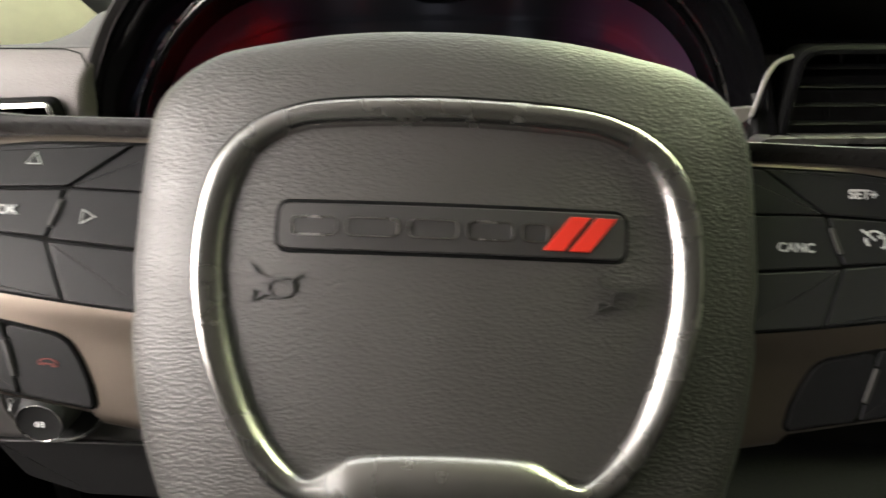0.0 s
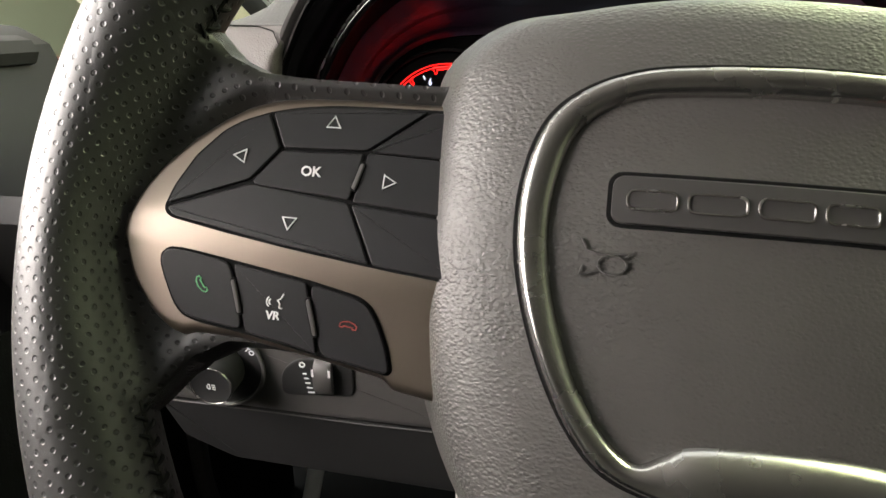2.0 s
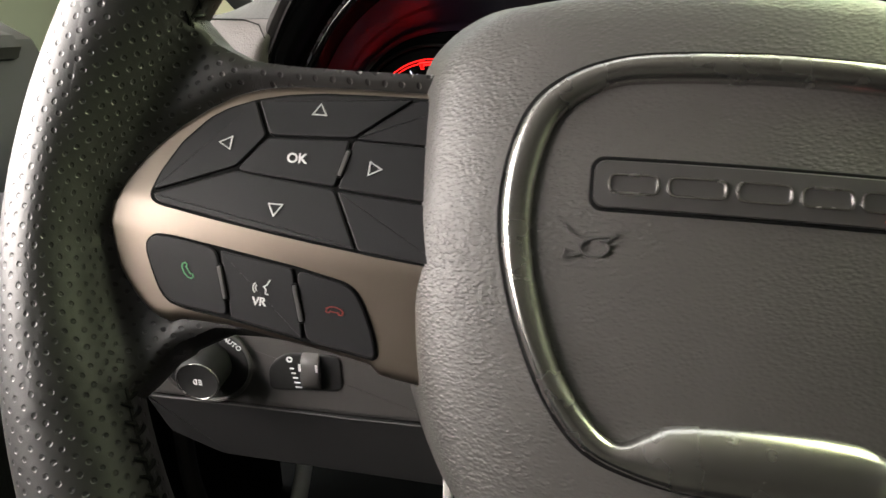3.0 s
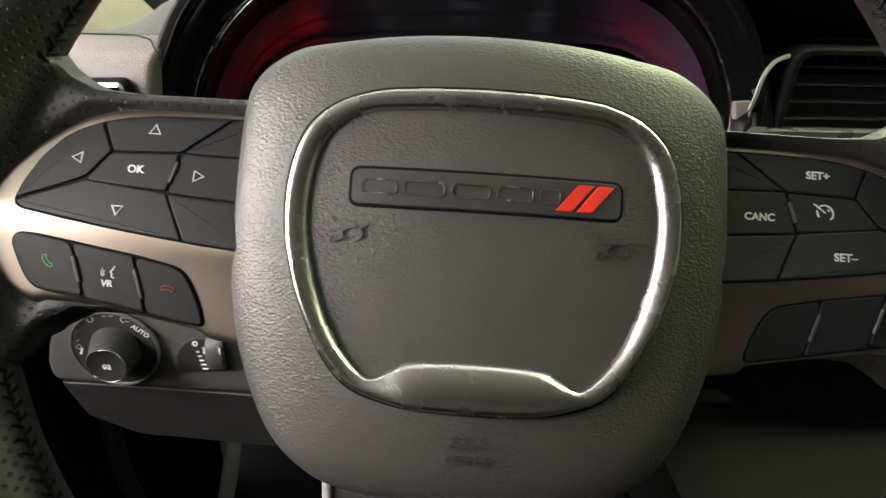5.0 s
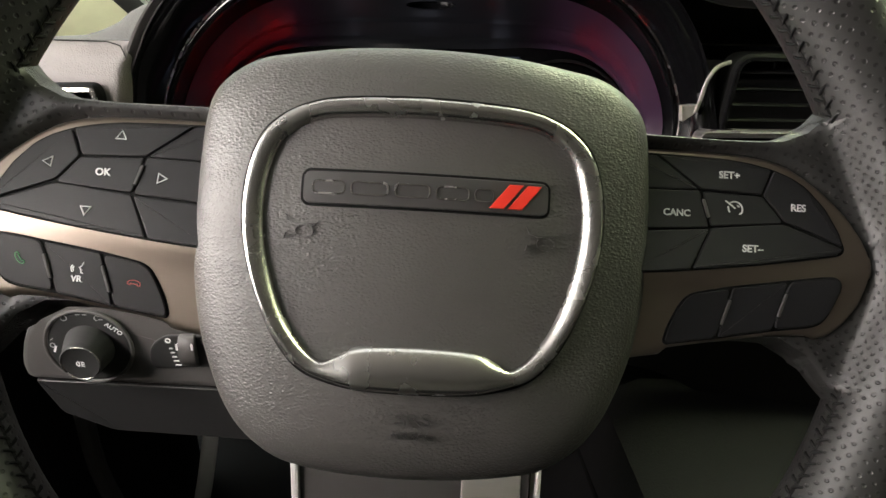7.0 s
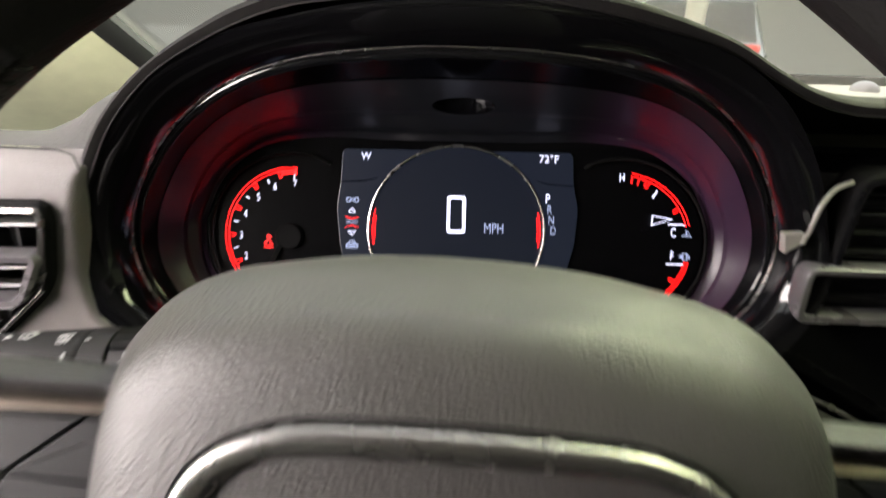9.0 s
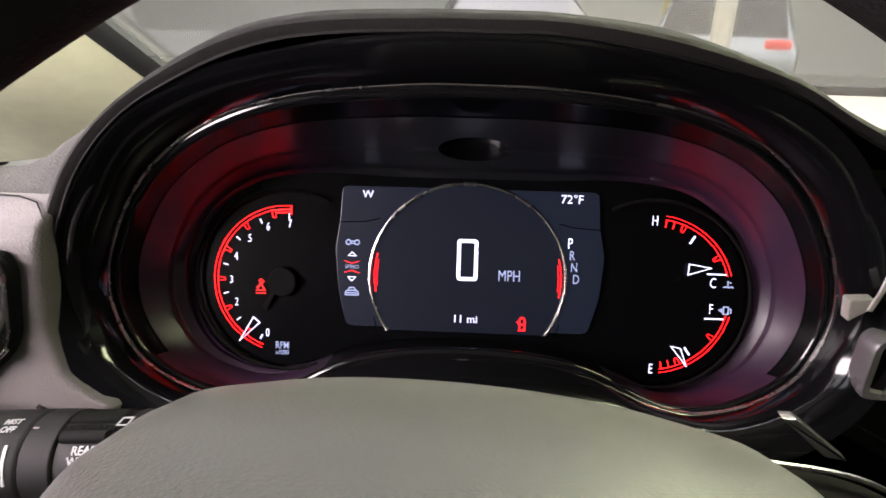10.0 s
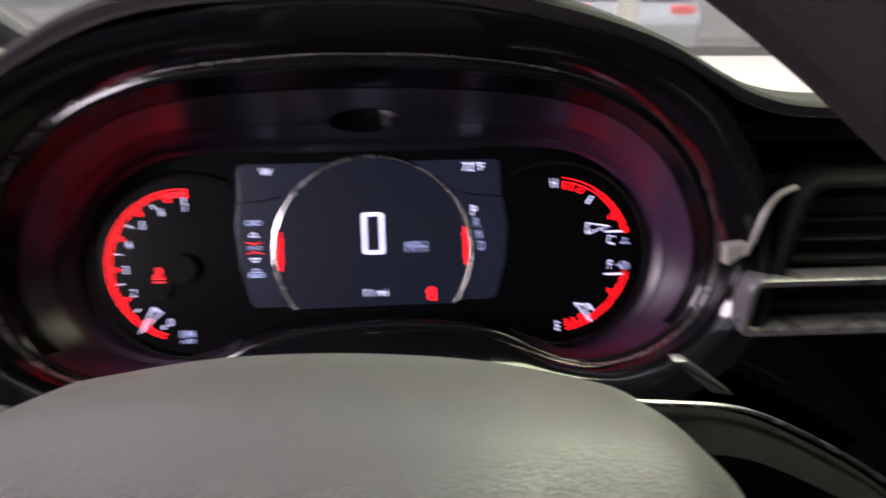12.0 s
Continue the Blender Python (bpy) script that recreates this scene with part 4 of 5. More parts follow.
# menu marks down the side
lit_text("SPEED", -0.0680, -0.0065, 0.0030, LED_GREY, 1.0)
strokes("menu_arc", [[(-0.0725, -0.0030), (-0.0680, -0.0044), (-0.0635, -0.0030)], [(-0.0725, -0.0100), (-0.0680, -0.0086), (-0.0635, -0.0100)]], 0.0004, -0.0022, LED_DIM, sc)
for z, s in ((0.0010, 1), (-0.0135, -1)):
    strokes("menu_arrow", [[(-0.0703, z - 0.001 * s), (-0.0657, z - 0.001 * s), (-0.0680, z + 0.0014 * s), (-0.0703, z - 0.001 * s), (-0.0657, z - 0.001 * s)]], 0.0005, -0.0020, LED_WHITE, sc)
strokes("chassis_mark", [arc(-0.0703, 0.0080, 0.0014, 0, 360, 14), arc(-0.0652, 0.0080, 0.0014, 0, 360, 14), [(-0.0690, 0.0086), (-0.0664, 0.0086)], [(-0.0690, 0.0074), (-0.0664, 0.0074)]], 0.0007, -0.0022, LED_GREY, sc)
strokes("car_mark", [[(-0.0715, -0.0232), (-0.0715, -0.0212), (-0.0700, -0.0205), (-0.0692, -0.0188), (-0.0664, -0.0188), (-0.0656, -0.0205), (-0.0641, -0.0212), (-0.0641, -0.0232), (-0.0715, -0.0232), (-0.0715, -0.0212)],
                     [(-0.0710, -0.0220), (-0.0646, -0.0220)], [(-0.0700, -0.0205), (-0.0656, -0.0205)]], 0.0007, -0.0022, LED_GREY, sc)
strokes("door_mark", [[(0.0315, -0.0405), (0.0315, -0.0345), (0.0325, -0.0332), (0.0338, -0.0332), (0.0346, -0.0345), (0.0346, -0.0405), (0.0315, -0.0405), (0.0315, -0.0345)], [(0.0315, -0.0372), (0.0346, -0.0372)],
                      [(0.0315, -0.0372), (0.0300, -0.0352)]], 0.0008, -0.0022, LED_RED, sc)
for side in (-1, 1):
    mid = 0 if side > 0 else 180
    for r, span, wide in ((0.0545, 12.5, 0.0005), (0.0530, 8.5, 0.0003)):
        strokes("red_bar", [arc(0, -0.0110, r, mid + 2 * side - span, mid + 2 * side + span, 16, r * 0.962)], wide, -0.0022, LED_RED, sc)


# dials
def ray_tick(name, cx, cz, a, r0, r1, width, material, parent):
    c, s = math.cos(radians(a)), math.sin(radians(a))
    strokes(name, [[(cx + r0 * c, cz + r0 * s), (cx + r1 * c, cz + r1 * s)]], width, -0.0003, material, parent)


def prong(name, cx, cz, a, r, parent):
    """A narrow red U that points inwards from the dial's arc."""
    path = [(cx + q * math.cos(radians(a + d)), cz + q * math.sin(radians(a + d))) for q, d in ((r, -1.7), (r - 0.0042, -1.1), (r - 0.0042, 1.1), (r, 1.7))]
    strokes(name, [path], 0.00034, -0.0003, LED_RED, parent)


TX, TZ, TR = -0.1070, -0.0160, 0.0442
tach = disc("rev_counter", (TX, TZ), TR + 0.0075, TR + 0.0075, 0.0002, 0.0005, DARKLENS, binnacle, "rev counter with glowing red arc", 0.0002, 72)
strokes("lit_arc", [arc(TX, TZ, TR, 87, 250, 60), arc(TX, TZ, TR - 0.0021, 87, 250, 60)], 0.00034, -0.0003, LED_RED, tach)
for i in range(7):
    ray_tick("lit_tick", TX, TZ, 246 - 26.2 * i, TR - 0.0076, TR - 0.0045, 0.0007, LED_WHITE, tach)
    a = 233 - 26.2 * min(i, 5)
    if i < 6:
        prong("lit_tick", TX, TZ, a, TR - 0.0021, tach)
strokes("red_zone", [[(TX - 0.0100, TZ + TR - 0.0030), (TX + 0.0020, TZ + TR - 0.0020)], [(TX + 0.0022, TZ + TR), (TX + 0.0022, TZ + TR - 0.0050)], [(TX - 0.0070, TZ + TR - 0.0044), (TX + 0.0020, TZ + TR - 0.0036)]], 0.0008, -0.0012, LED_RED, tach)
for words, x, z in (("7", -0.1057, 0.0175), ("6", -0.1188, 0.0154), ("5", -0.1297, 0.0081), ("4", -0.1381, -0.0028), ("3", -0.1409, -0.0170), ("2", -0.1377, -0.0304), ("0", -0.1187, -0.0485)):
    lit_text(words, x, z, 0.0068, LED_WHITE, 0.72, 0.0, tach)
lit_text("RPM", -0.1097, -0.0558, 0.0062, LED_GREY, 0.72, 0.00003, tach)
lit_text("x1000", -0.1097, -0.0600, 0.0040, LED_GREY, 0.8, 0.00002, tach)
disc("needle_hub", (-0.1090, -0.0169), 0.0086, 0.0086, -0.0045, 0.005, GAP, tach, "", 0.0012)
strokes("needle", [[(-0.1268, -0.0388), (-0.1352, -0.0535), (-0.1230, -0.0420), (-0.1268, -0.0388), (-0.1352, -0.0535)]], 0.0006, -0.0020, LED_WHITE, tach)
slab("needle_blade", [(-0.1215, -0.0320), (-0.1190, -0.0345), (-0.1110, -0.0190), (-0.1130, -0.0175)], -0.0030, 0.002, GAP, tach, "", 0.0004)
BX, BZ = -0.1230, -0.0205
strokes("belt_mark", [arc(BX, BZ + 0.0034, 0.0010, 0, 360, 10), [(BX, BZ + 0.0020), (BX - 0.0024, BZ - 0.0022), (BX + 0.0024, BZ - 0.0022), (BX, BZ + 0.0020)], [(BX - 0.0028, BZ - 0.0008), (BX + 0.0022, BZ + 0.0032)], [(BX - 0.0030, BZ - 0.0040), (BX + 0.0030, BZ - 0.0040)]], 0.0006, -0.0004, LED_DIM, tach)

GX, GZ, GR = 0.1075, -0.0170, 0.0462
right = disc("temperature_and_fuel_gauge", (GX, GZ), GR + 0.0075, GR + 0.0075, 0.0002, 0.0005, DARKLENS, binnacle, "temperature and fuel gauge with glowing red arcs", 0.0002, 72)
for a0, a1, whites, reds in ((83, 16, (57,), (82, 76)), (-14, -82, (-56,), (-80, -74))):
    strokes("lit_arc", [arc(GX, GZ, GR, a0, a1, 40), arc(GX, GZ, GR - 0.0021, a0, a1, 40)], 0.00034, -0.0003, LED_RED, right)
    for a in whites:
        ray_tick("lit_tick", GX, GZ, a, GR - 0.0100, GR - 0.0045, 0.0010, LED_WHITE, right)
    for a in reds:
        ray_tick("lit_tick", GX, GZ, a, GR - 0.0065, GR - 0.0020, 0.0005, LED_RED, right)
    for a in (68, 32) if a0 > 0 else (-67, -34):
        prong("lit_tick", GX, GZ, a, GR - 0.0021, right)
for z in (-0.0037, -0.0296):
    strokes("lit_tick", [[(0.1376, z), (0.1487, z)]], 0.0008, -0.0011, LED_WHITE, right)
for words, x, z in (("H", 0.1070, 0.0258), ("C", 0.1418, -0.0092), ("F", 0.1416, -0.0243), ("E", 0.1090, -0.0608)):
    lit_text(words, x, z, 0.0082, LED_WHITE, 0.66, 0.0, right)
strokes("needle", [[(0.1272, 0.0018), (0.1398, -0.0002), (0.1268, -0.0044), (0.1272, 0.0018), (0.1398, -0.0002)]], 0.0006, -0.0020, LED_WHITE, right)
strokes("needle", [[(0.1195, -0.0465), (0.1290, -0.0580), (0.1250, -0.0475), (0.1195, -0.0465), (0.1290, -0.0580)]], 0.0006, -0.0020, LED_WHITE, right)
FX, FZ = 0.1500, -0.0245
strokes("fuel_mark", [[(FX - 0.0016, FZ - 0.0021), (FX - 0.0016, FZ + 0.0021), (FX + 0.0011, FZ + 0.0021), (FX + 0.0011, FZ - 0.0021), (FX - 0.0016, FZ - 0.0021), (FX - 0.0016, FZ + 0.0021)], [(FX + 0.0019, FZ + 0.0012), (FX + 0.0026, FZ + 0.0004), (FX + 0.0026, FZ - 0.0018)],
                      [(FX - 0.0040, FZ), (FX - 0.0026, FZ + 0.0008), (FX - 0.0026, FZ - 0.0008), (FX - 0.0040, FZ), (FX - 0.0026, FZ + 0.0008)]], 0.0006, -0.0011, LED_GREY, right)
CX2, CZ2 = 0.1500, -0.0095
strokes("coolant_mark", [[(CX2, CZ2 + 0.0022), (CX2, CZ2 - 0.0010)], [(CX2 - 0.0028, CZ2 - 0.0018), (CX2 - 0.0012, CZ2 - 0.0010), (CX2 + 0.0004, CZ2 - 0.0018), (CX2 + 0.0020, CZ2 - 0.0010), (CX2 + 0.0032, CZ2 - 0.0018)], [(CX2 + 0.0006, CZ2 + 0.0012), (CX2 + 0.0018, CZ2 + 0.0012)]], 0.0006, -0.0011, LED_GREY, right)
for cx, cz, r, a0, a1 in ((TX, TZ, 0.0530, 62, 292), (GX, GZ, 0.0548, -112, 118)):
    tube("dial_rim", [(x, -0.0030, z) for x, z in arc(cx, cz, r, a0, a1, 64)], 0.0012, GAP, binnacle, "", 8)


# ---- dashboard ----
dash = thing("dashboard", "black dashboard with grained leather panel and pale top pad", "dashboard")
# driver-side leather panel: from the seam down, with the hood on its inner side
secs = []
PROFILE = ((1.040, 0.39), (1.050, 0.372), (1.062, 0.356), (1.075, 0.3515), (1.082, 0.3518), (1.090, 0.3528), (1.100, 0.3542), (1.115, 0.3553), (1.140, 0.3555), (1.165, 0.3560), (1.178, 0.3590), (1.1880, 0.3650))
for z in np.linspace(1.188, 1.040, 60):
    y = float(np.interp(z, *zip(*PROFILE)))
    end = float(np.interp(z, (1.05, 1.062, 1.077, 1.080, 1.0875, 1.093, 1.107, 1.117, 1.13, 1.15, 1.171, 1.19), (-0.185, -0.178, -0.178, -0.187, -0.196, -0.201, -0.205, -0.2065, -0.2055, -0.203, -0.198, -0.186)))
    secs.append([(x, y + 0.030 * max(0, (x - end + 0.012) / 0.015) ** 2.6, z) for x in np.concatenate([np.linspace(-0.330, end - 0.013, 42), np.linspace(end - 0.012, end + 0.003, 12)])])
v, f = loft(secs, False)
# opening for the driver's vent
VENT = pose(-0.2799, 0.3535, 1.1203, 0, -1.6, 0) @ Matrix.Scale(1.05, 4)
HOLE = [(0.056, 0.0360), (0.0575, 0.029), (0.0490, -0.0096), (0.002, -0.051), (-0.060, -0.051), (-0.072, -0.015), (-0.032, 0.0360)]


def in_hole(x, z):
    odd = False
    for (x0, z0), (x1, z1) in zip(HOLE, HOLE[1:] + HOLE[:1]):
        if (z0 > z) != (z1 > z) and x < x0 + (x1 - x0) * (z - z0) / (z1 - z0):
            odd = not odd
    return odd


back = VENT.inverted()
keep = []
for t in f:
    p = back @ (sum((Vector(v[i]) for i in t), Vector()) / len(t))
    if not in_hole(p.x, p.z):
        keep.append(t)
f = keep
part("leather_panel", v, f, DASH_HIDE, dash, "dark grained leather panel")
tube("panel_seam", [(-0.329, 0.3630, 1.1880), (-0.30, 0.3630, 1.1880), (-0.26, 0.3630, 1.1880), (-0.215, 0.3630, 1.1875), (-0.206, 0.3620, 1.1850), (-0.202, 0.3584, 1.178)], 0.0004, GAP, dash, "", 6)
# top pads: low beside the pillar, rising to a small hump against the hood
secs = []
for y, drop in ((0.3655, 0.0), (0.375, -0.0012), (0.40, 0.0), (0.42, 0.0022), (0.45, 0.012), (0.52, 0.036), (0.70, 0.09), (1.0, 0.19)):
    rise = max(0.0, min(1.0, (y - 0.378) / 0.03))
    secs.append([(x, y, 1.1882 - drop + rise * float(np.interp(x, (-0.262, -0.243, -0.2231, -0.2139, -0.1975), (0.0, 0.003, 0.0148, 0.0245, 0.0294)))) for x in np.concatenate([np.linspace(-0.335, -0.26, 8), np.linspace(-0.245, -0.1985, 14)])])
v, f = loft(secs, False)
part("top_pad", v, f, TOP_HIDE, dash, "dark leather top pad")
# light from the windscreen is put into this pad's pale colour
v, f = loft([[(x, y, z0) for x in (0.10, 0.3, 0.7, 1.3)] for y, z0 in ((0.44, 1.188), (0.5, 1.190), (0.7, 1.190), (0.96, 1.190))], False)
part("top_pad", v, f, PALE, dash, "top pad, windscreen light put into its pale colour")
# clear sensor dome on the pad, close to the glass
dome = thing("sensor_dome", "small clear sensor dome on the pale dash pad", "sensor", pose(0.485, 0.80, 1.190))
dome_rings = [[(0.016 * math.cos(q) * math.cos(w), 0.016 * math.cos(q) * math.sin(w), 0.012 * math.sin(q)) for w in np.linspace(0, 2 * math.pi, 24, endpoint=False)] for q in np.linspace(0, 1.45, 7)]
v, f = loft(dome_rings, True, False, True)
part("lens", v, f, PEWTER, dome, "glossy grey lens")
# gloss centre panel
stack = thing("centre_stack", "piano black centre panel with chrome edging beside the binnacle", "dashboard panel")
secs = []
for z, y in ((1.191, 0.405), (1.188, 0.394), (1.180, 0.388), (1.16, 0.382), (1.11, 0.380), (1.06, 0.382), (1.0, 0.390), (0.94, 0.405), (0.80, 0.42)):
    secs.append([(x, y - 0.006 * math.sin(min(1, max(0, (x - 0.17) / 0.3)) * math.pi), z) for x in np.linspace(float(np.interp(z, (1.03, 1.06, 1.09), (0.12, 0.16, 0.198))), 0.75, 24)])
v, f = loft(secs, False)
part("gloss_panel", v, f, GLOSS, stack, "piano black centre panel")
# lower edge line sweeping from behind the wheel to the console
tube("bright_line", sample([(0.09, 0.354, 1.072), (0.153, 0.352, 1.068), (0.192, 0.352, 1.063), (0.222, 0.352, 1.051), (0.268, 0.353, 1.024), (0.297, 0.354, 1.004), (0.36, 0.36, 0.955)], 40), 0.0016, CHROME, stack, "thin chrome line", 8)
secs = []
for dy, dz in ((0.0, -0.004), (-0.010, -0.010), (-0.016, -0.022), (-0.010, -0.036), (0.0, -0.05), (0.03, -0.14)):
    secs.append([(x, y + dy, z + dz) for x, y, z in sample([(0.09, 0.360, 1.069), (0.153, 0.358, 1.065), (0.192, 0.358, 1.060), (0.222, 0.358, 1.048), (0.268, 0.359, 1.021), (0.297, 0.36, 1.001), (0.36, 0.366, 0.952)], 32)])
v, f = loft(secs, False)
part("knee_roll", v, f, HOOD_HIDE, stack, "dark leather knee roll")
v, f = loft([[(x, y, z) for x in np.linspace(-0.62, 0.66, 12)] for y, z in ((0.41, 1.06), (0.40, 1.04), (0.42, 0.96), (0.44, 0.92), (0.60, 0.90), (0.9, 0.88))], False)
part("lower_dash", v, f, BLACK, dash, "black lower dash")
# bright bracket and pale flank by the binnacle
tube("bracket", sample([(0.1885, 0.368, 1.147), (0.1905, 0.367, 1.158), (0.1920, 0.367, 1.167), (0.1950, 0.368, 1.1735), (0.2000, 0.370, 1.1785), (0.2090, 0.372, 1.1815)], 20), 0.0015, PEWTER, stack, "curved satin metal bracket", 8, False, 0.6)
slab("flank", rounded([(0.1790, 1.1515), (0.1905, 1.1525), (0.1900, 1.1470), (0.1810, 1.1400)], 0.001), 0.3690, 0.006, PEWTER, stack, "pale metal flank piece", 0.0006)
slab("flank", rounded([(0.1490, 1.1000), (0.1560, 1.1000), (0.1850, 1.0775), (0.1740, 1.0790)], 0.001), 0.3450, 0.006, STEEL, stack, "pale metal flank piece", 0.0006)


# ---- air vents ----
def vent(name, label, m, frame_poly, bar_poly, slats, ribs):
    """Frame standing proud of the panel, a dark throat, slats and ribs in it, and a bright bar across."""
    t = thing(name, label, "air vent", m, "dashboard air vents")
    p = rounded(frame_poly, 0.012, 7)
    rings = [[(x, y, z) for x, z in inset(p, d)] for d, y in ((-0.003, 0.014), (-0.002, -0.002), (0.0, -0.004), (0.0015, -0.003), (0.002, 0.030))]
    v, f = loft(rings, True, False, True)
    part("throat", v, f, GAP, t, "dark vent throat")
    rings = [[(x, y, z) for x, z in inset(p, d)] for d, y in ((0.0, -0.002), (0.0004, -0.0058), (0.0026, -0.0062), (0.0036, -0.001))]
    v, f = loft(rings, True)
    part("vent_frame", v, f, slats[3], t, slats[4])
    deep = 0.008 if slats[1] is SLAT_LIT else 0.018
    for z, x0, x1 in slats[0]:
        ring = [[(x, y, z + dz) for y, dz in ((0.0005, 0.0000), (0.001, 0.0012), (deep, 0.0012 + 0.13 * deep), (deep, 0.0020))] for x in np.linspace(x0, x1, 4)]
        v, f = loft(ring, True, True, True)
        part("slat", v, f, slats[1], t)
    for x in ribs:
        z0, z1 = slats[2]
        part("rib", [(x - 0.0006, 0.010, z0), (x + 0.0006, 0.010, z0), (x + 0.0006, 0.010, z1), (x - 0.0006, 0.010, z1), (x - 0.0006, 0.026, z0), (x + 0.0006, 0.026, z0), (x + 0.0006, 0.026, z1), (x - 0.0006, 0.026, z1)],
             [(0, 1, 2, 3), (4, 7, 6, 5), (0, 4, 5, 1), (1, 5, 6, 2), (2, 6, 7, 3), (3, 7, 4, 0)], BLACK, t, smooth=False)
    q = rounded(bar_poly, 0.008, 6)
    rings = [[(x, y, z) for x, z in inset(q, d)] for d, y in ((0.0, 0.002), (0.0002, -0.0085), (0.0012, -0.0100), (0.0046, -0.0095), (0.0055, -0.006), (0.0057, 0.003))]
    v, f = loft(rings, True)
    part("bright_bar", v, f, SATIN, t, "satin grey metallic vent bar")
    return t


lv = vent("air_vent", "driver-side air vent with chrome bar and black slats", VENT, HOLE,
          [(-0.026, 0.0114), (0.0495, 0.0122), (0.0520, 0.0070), (0.0370, -0.0193), (-0.0502, -0.0186), (-0.0460, -0.0038)],
          ([(0.0243, -0.042, 0.051), (0.0000, -0.038, 0.044), (-0.0105, -0.042, 0.036), (-0.0243, -0.058, 0.024), (-0.0375, -0.058, 0.008)], SLAT_LIT, (-0.044, 0.03), CHROME, "bright vent frame"), (-0.03, -0.01, 0.012, 0.03))
vane = slab("vane_tab", rounded([(-0.028, 0.0010), (-0.027, 0.0062), (0.004, 0.0058), (0.013, 0.0040), (0.024, -0.0040), (0.010, -0.0060), (-0.006, -0.0035)], 0.002), -0.0050, 0.004, BLACK, lv, "brushed grey vane tab", 0.0008)
slab("vane_grip", rounded([(0.0005, 0.0010), (0.0005, 0.0060), (0.012, 0.0054), (0.0140, 0.0012)], 0.0012), -0.0068, 0.004, GLOSS, vane, "", 0.0006)
tube("edge_strip", [(0.0478, -0.0060, -0.0098), (0.0250, -0.0060, -0.0295), (0.0000, -0.0060, -0.0510)], 0.0012, CHROME, lv, "thin chrome strip", 8)
rv = vent("air_vent", "centre air vent with chrome bar and black slats", pose(0.2500, 0.372, 1.1475),
          [(-0.042, -0.020), (0.050, -0.020), (0.052, 0.038), (-0.038, 0.038)],
          [(-0.058, -0.047), (0.062, -0.047), (0.060, -0.012), (-0.058, -0.012)],
          ([(0.0265, -0.036, 0.046), (0.0155, -0.036, 0.046), (0.0045, -0.037, 0.046), (-0.0065, -0.038, 0.046), (-0.022, -0.05, 0.055), (-0.034, -0.05, 0.055)], SLAT_SHADED, (-0.018, 0.034), GLOSS, "gloss black vent frame"), (-0.004, 0.018, 0.024))

# small tab and textured pull below the driver's vent
tab = thing("park_brake_release", "dark release lever with ribbed insert under the vent", "release lever", pose(-0.3200, 0.345, 1.0650))
slab("lever", rounded([(-0.050, -0.012), (0.019, -0.008), (0.033, 0.006), (-0.050, 0.015)], 0.005), -0.004, 0.03, GREY, tab, "", 0.0025)
slab("ribbed_insert", rounded([(-0.016, -0.006), (0.013, -0.005), (0.017, 0.003), (-0.010, 0.005)], 0.004), -0.0052, 0.003, RUBBER, tab, "ribbed dark insert", 0.0008)
for k in range(9):
    slab("insert_rib", box_poly(-0.012 + 0.003 * k, -0.0045, -0.0108 + 0.003 * k, 0.0030), -0.0058, 0.002, BLACK, tab, "", 0.0002)
slab("bright_dash", box_poly(0.004, -0.0015, 0.013, -0.0002), -0.0062, 0.001, STEEL, tab, "", 0.0002)
slab("lever_front", rounded([(-0.050, -0.034), (0.016, -0.028), (0.0195, -0.010), (-0.050, -0.0135)], 0.005), -0.006, 0.03, DASH_HIDE, tab, "", 0.004)


# ---- wiper stalk ----
STALK = pose(-0.180, 0.285, 1.102, -10, -6.0, 0)
stalk = thing("wiper_stalk", "black wiper stalk with white printed symbols", "control stalk", STALK)
SR = 0.0195


def stalk_ring(x0, x1, r0, r1, name, material, label=""):
    secs = []
    for s, k in ((0.0, 0.90), (0.015, 0.985), (0.04, 1.0), (0.96, 1.0), (0.985, 0.985), (1.0, 0.96)):
        x = x0 + (x1 - x0) * s
        r = (r0 + (r1 - r0) * s) * k
        secs.append([(x, r * math.sin(w), r * math.cos(w)) for w in np.linspace(0, 2 * math.pi, 48, endpoint=False)])
    v, f = loft(secs, True, True, True)
    return part(name, v, f, material, stalk, label)


def on_stalk(x, a, r=SR + 0.0002):
    """A frame lying on the stalk's skin, a degrees up from its front."""
    return pose(x, -r * math.cos(radians(a)), r * math.sin(radians(a)), -a)


def stalk_lines(name, lines, width, material=STALK_PRINT, r=SR + 0.0002):
    """Printed lines in x and degrees round the stalk, laid on its skin."""
    k = math.pi * r / 180
    ob = strokes(name, [[(x, a * k) for x, a in line] for line in lines], width, 0.0, material, stalk)
    for q in ob.data.vertices:
        a, out = q.co.z / r, r - q.co.y
        q.co = Vector((q.co.x, -out * math.cos(a), out * math.sin(a)))


stalk_ring(-0.0375, 0.0188, SR, SR, "stalk_end", STALK_BLACK)
stalk_ring(0.0192, 0.0318, SR, SR - 0.0003, "stalk_collar", STALK_BLACK)
stalk_ring(0.0322, 0.0555, SR - 0.0012, SR - 0.0015, "stalk_knob", STALK_BLACK)
stalk_ring(0.0555, 0.0850, SR - 0.0008, SR - 0.004, "stalk_arm", STALK_BLACK)
for k in range(16):
    x = 0.0332 + k * 0.0013
    tube("stalk_rib", [(x, -(SR - 0.0006) * math.cos(w), (SR - 0.0006) * math.sin(w)) for w in np.linspace(radians(62), radians(105), 7)], 0.00045, STALK_BLACK, stalk, "", 5)
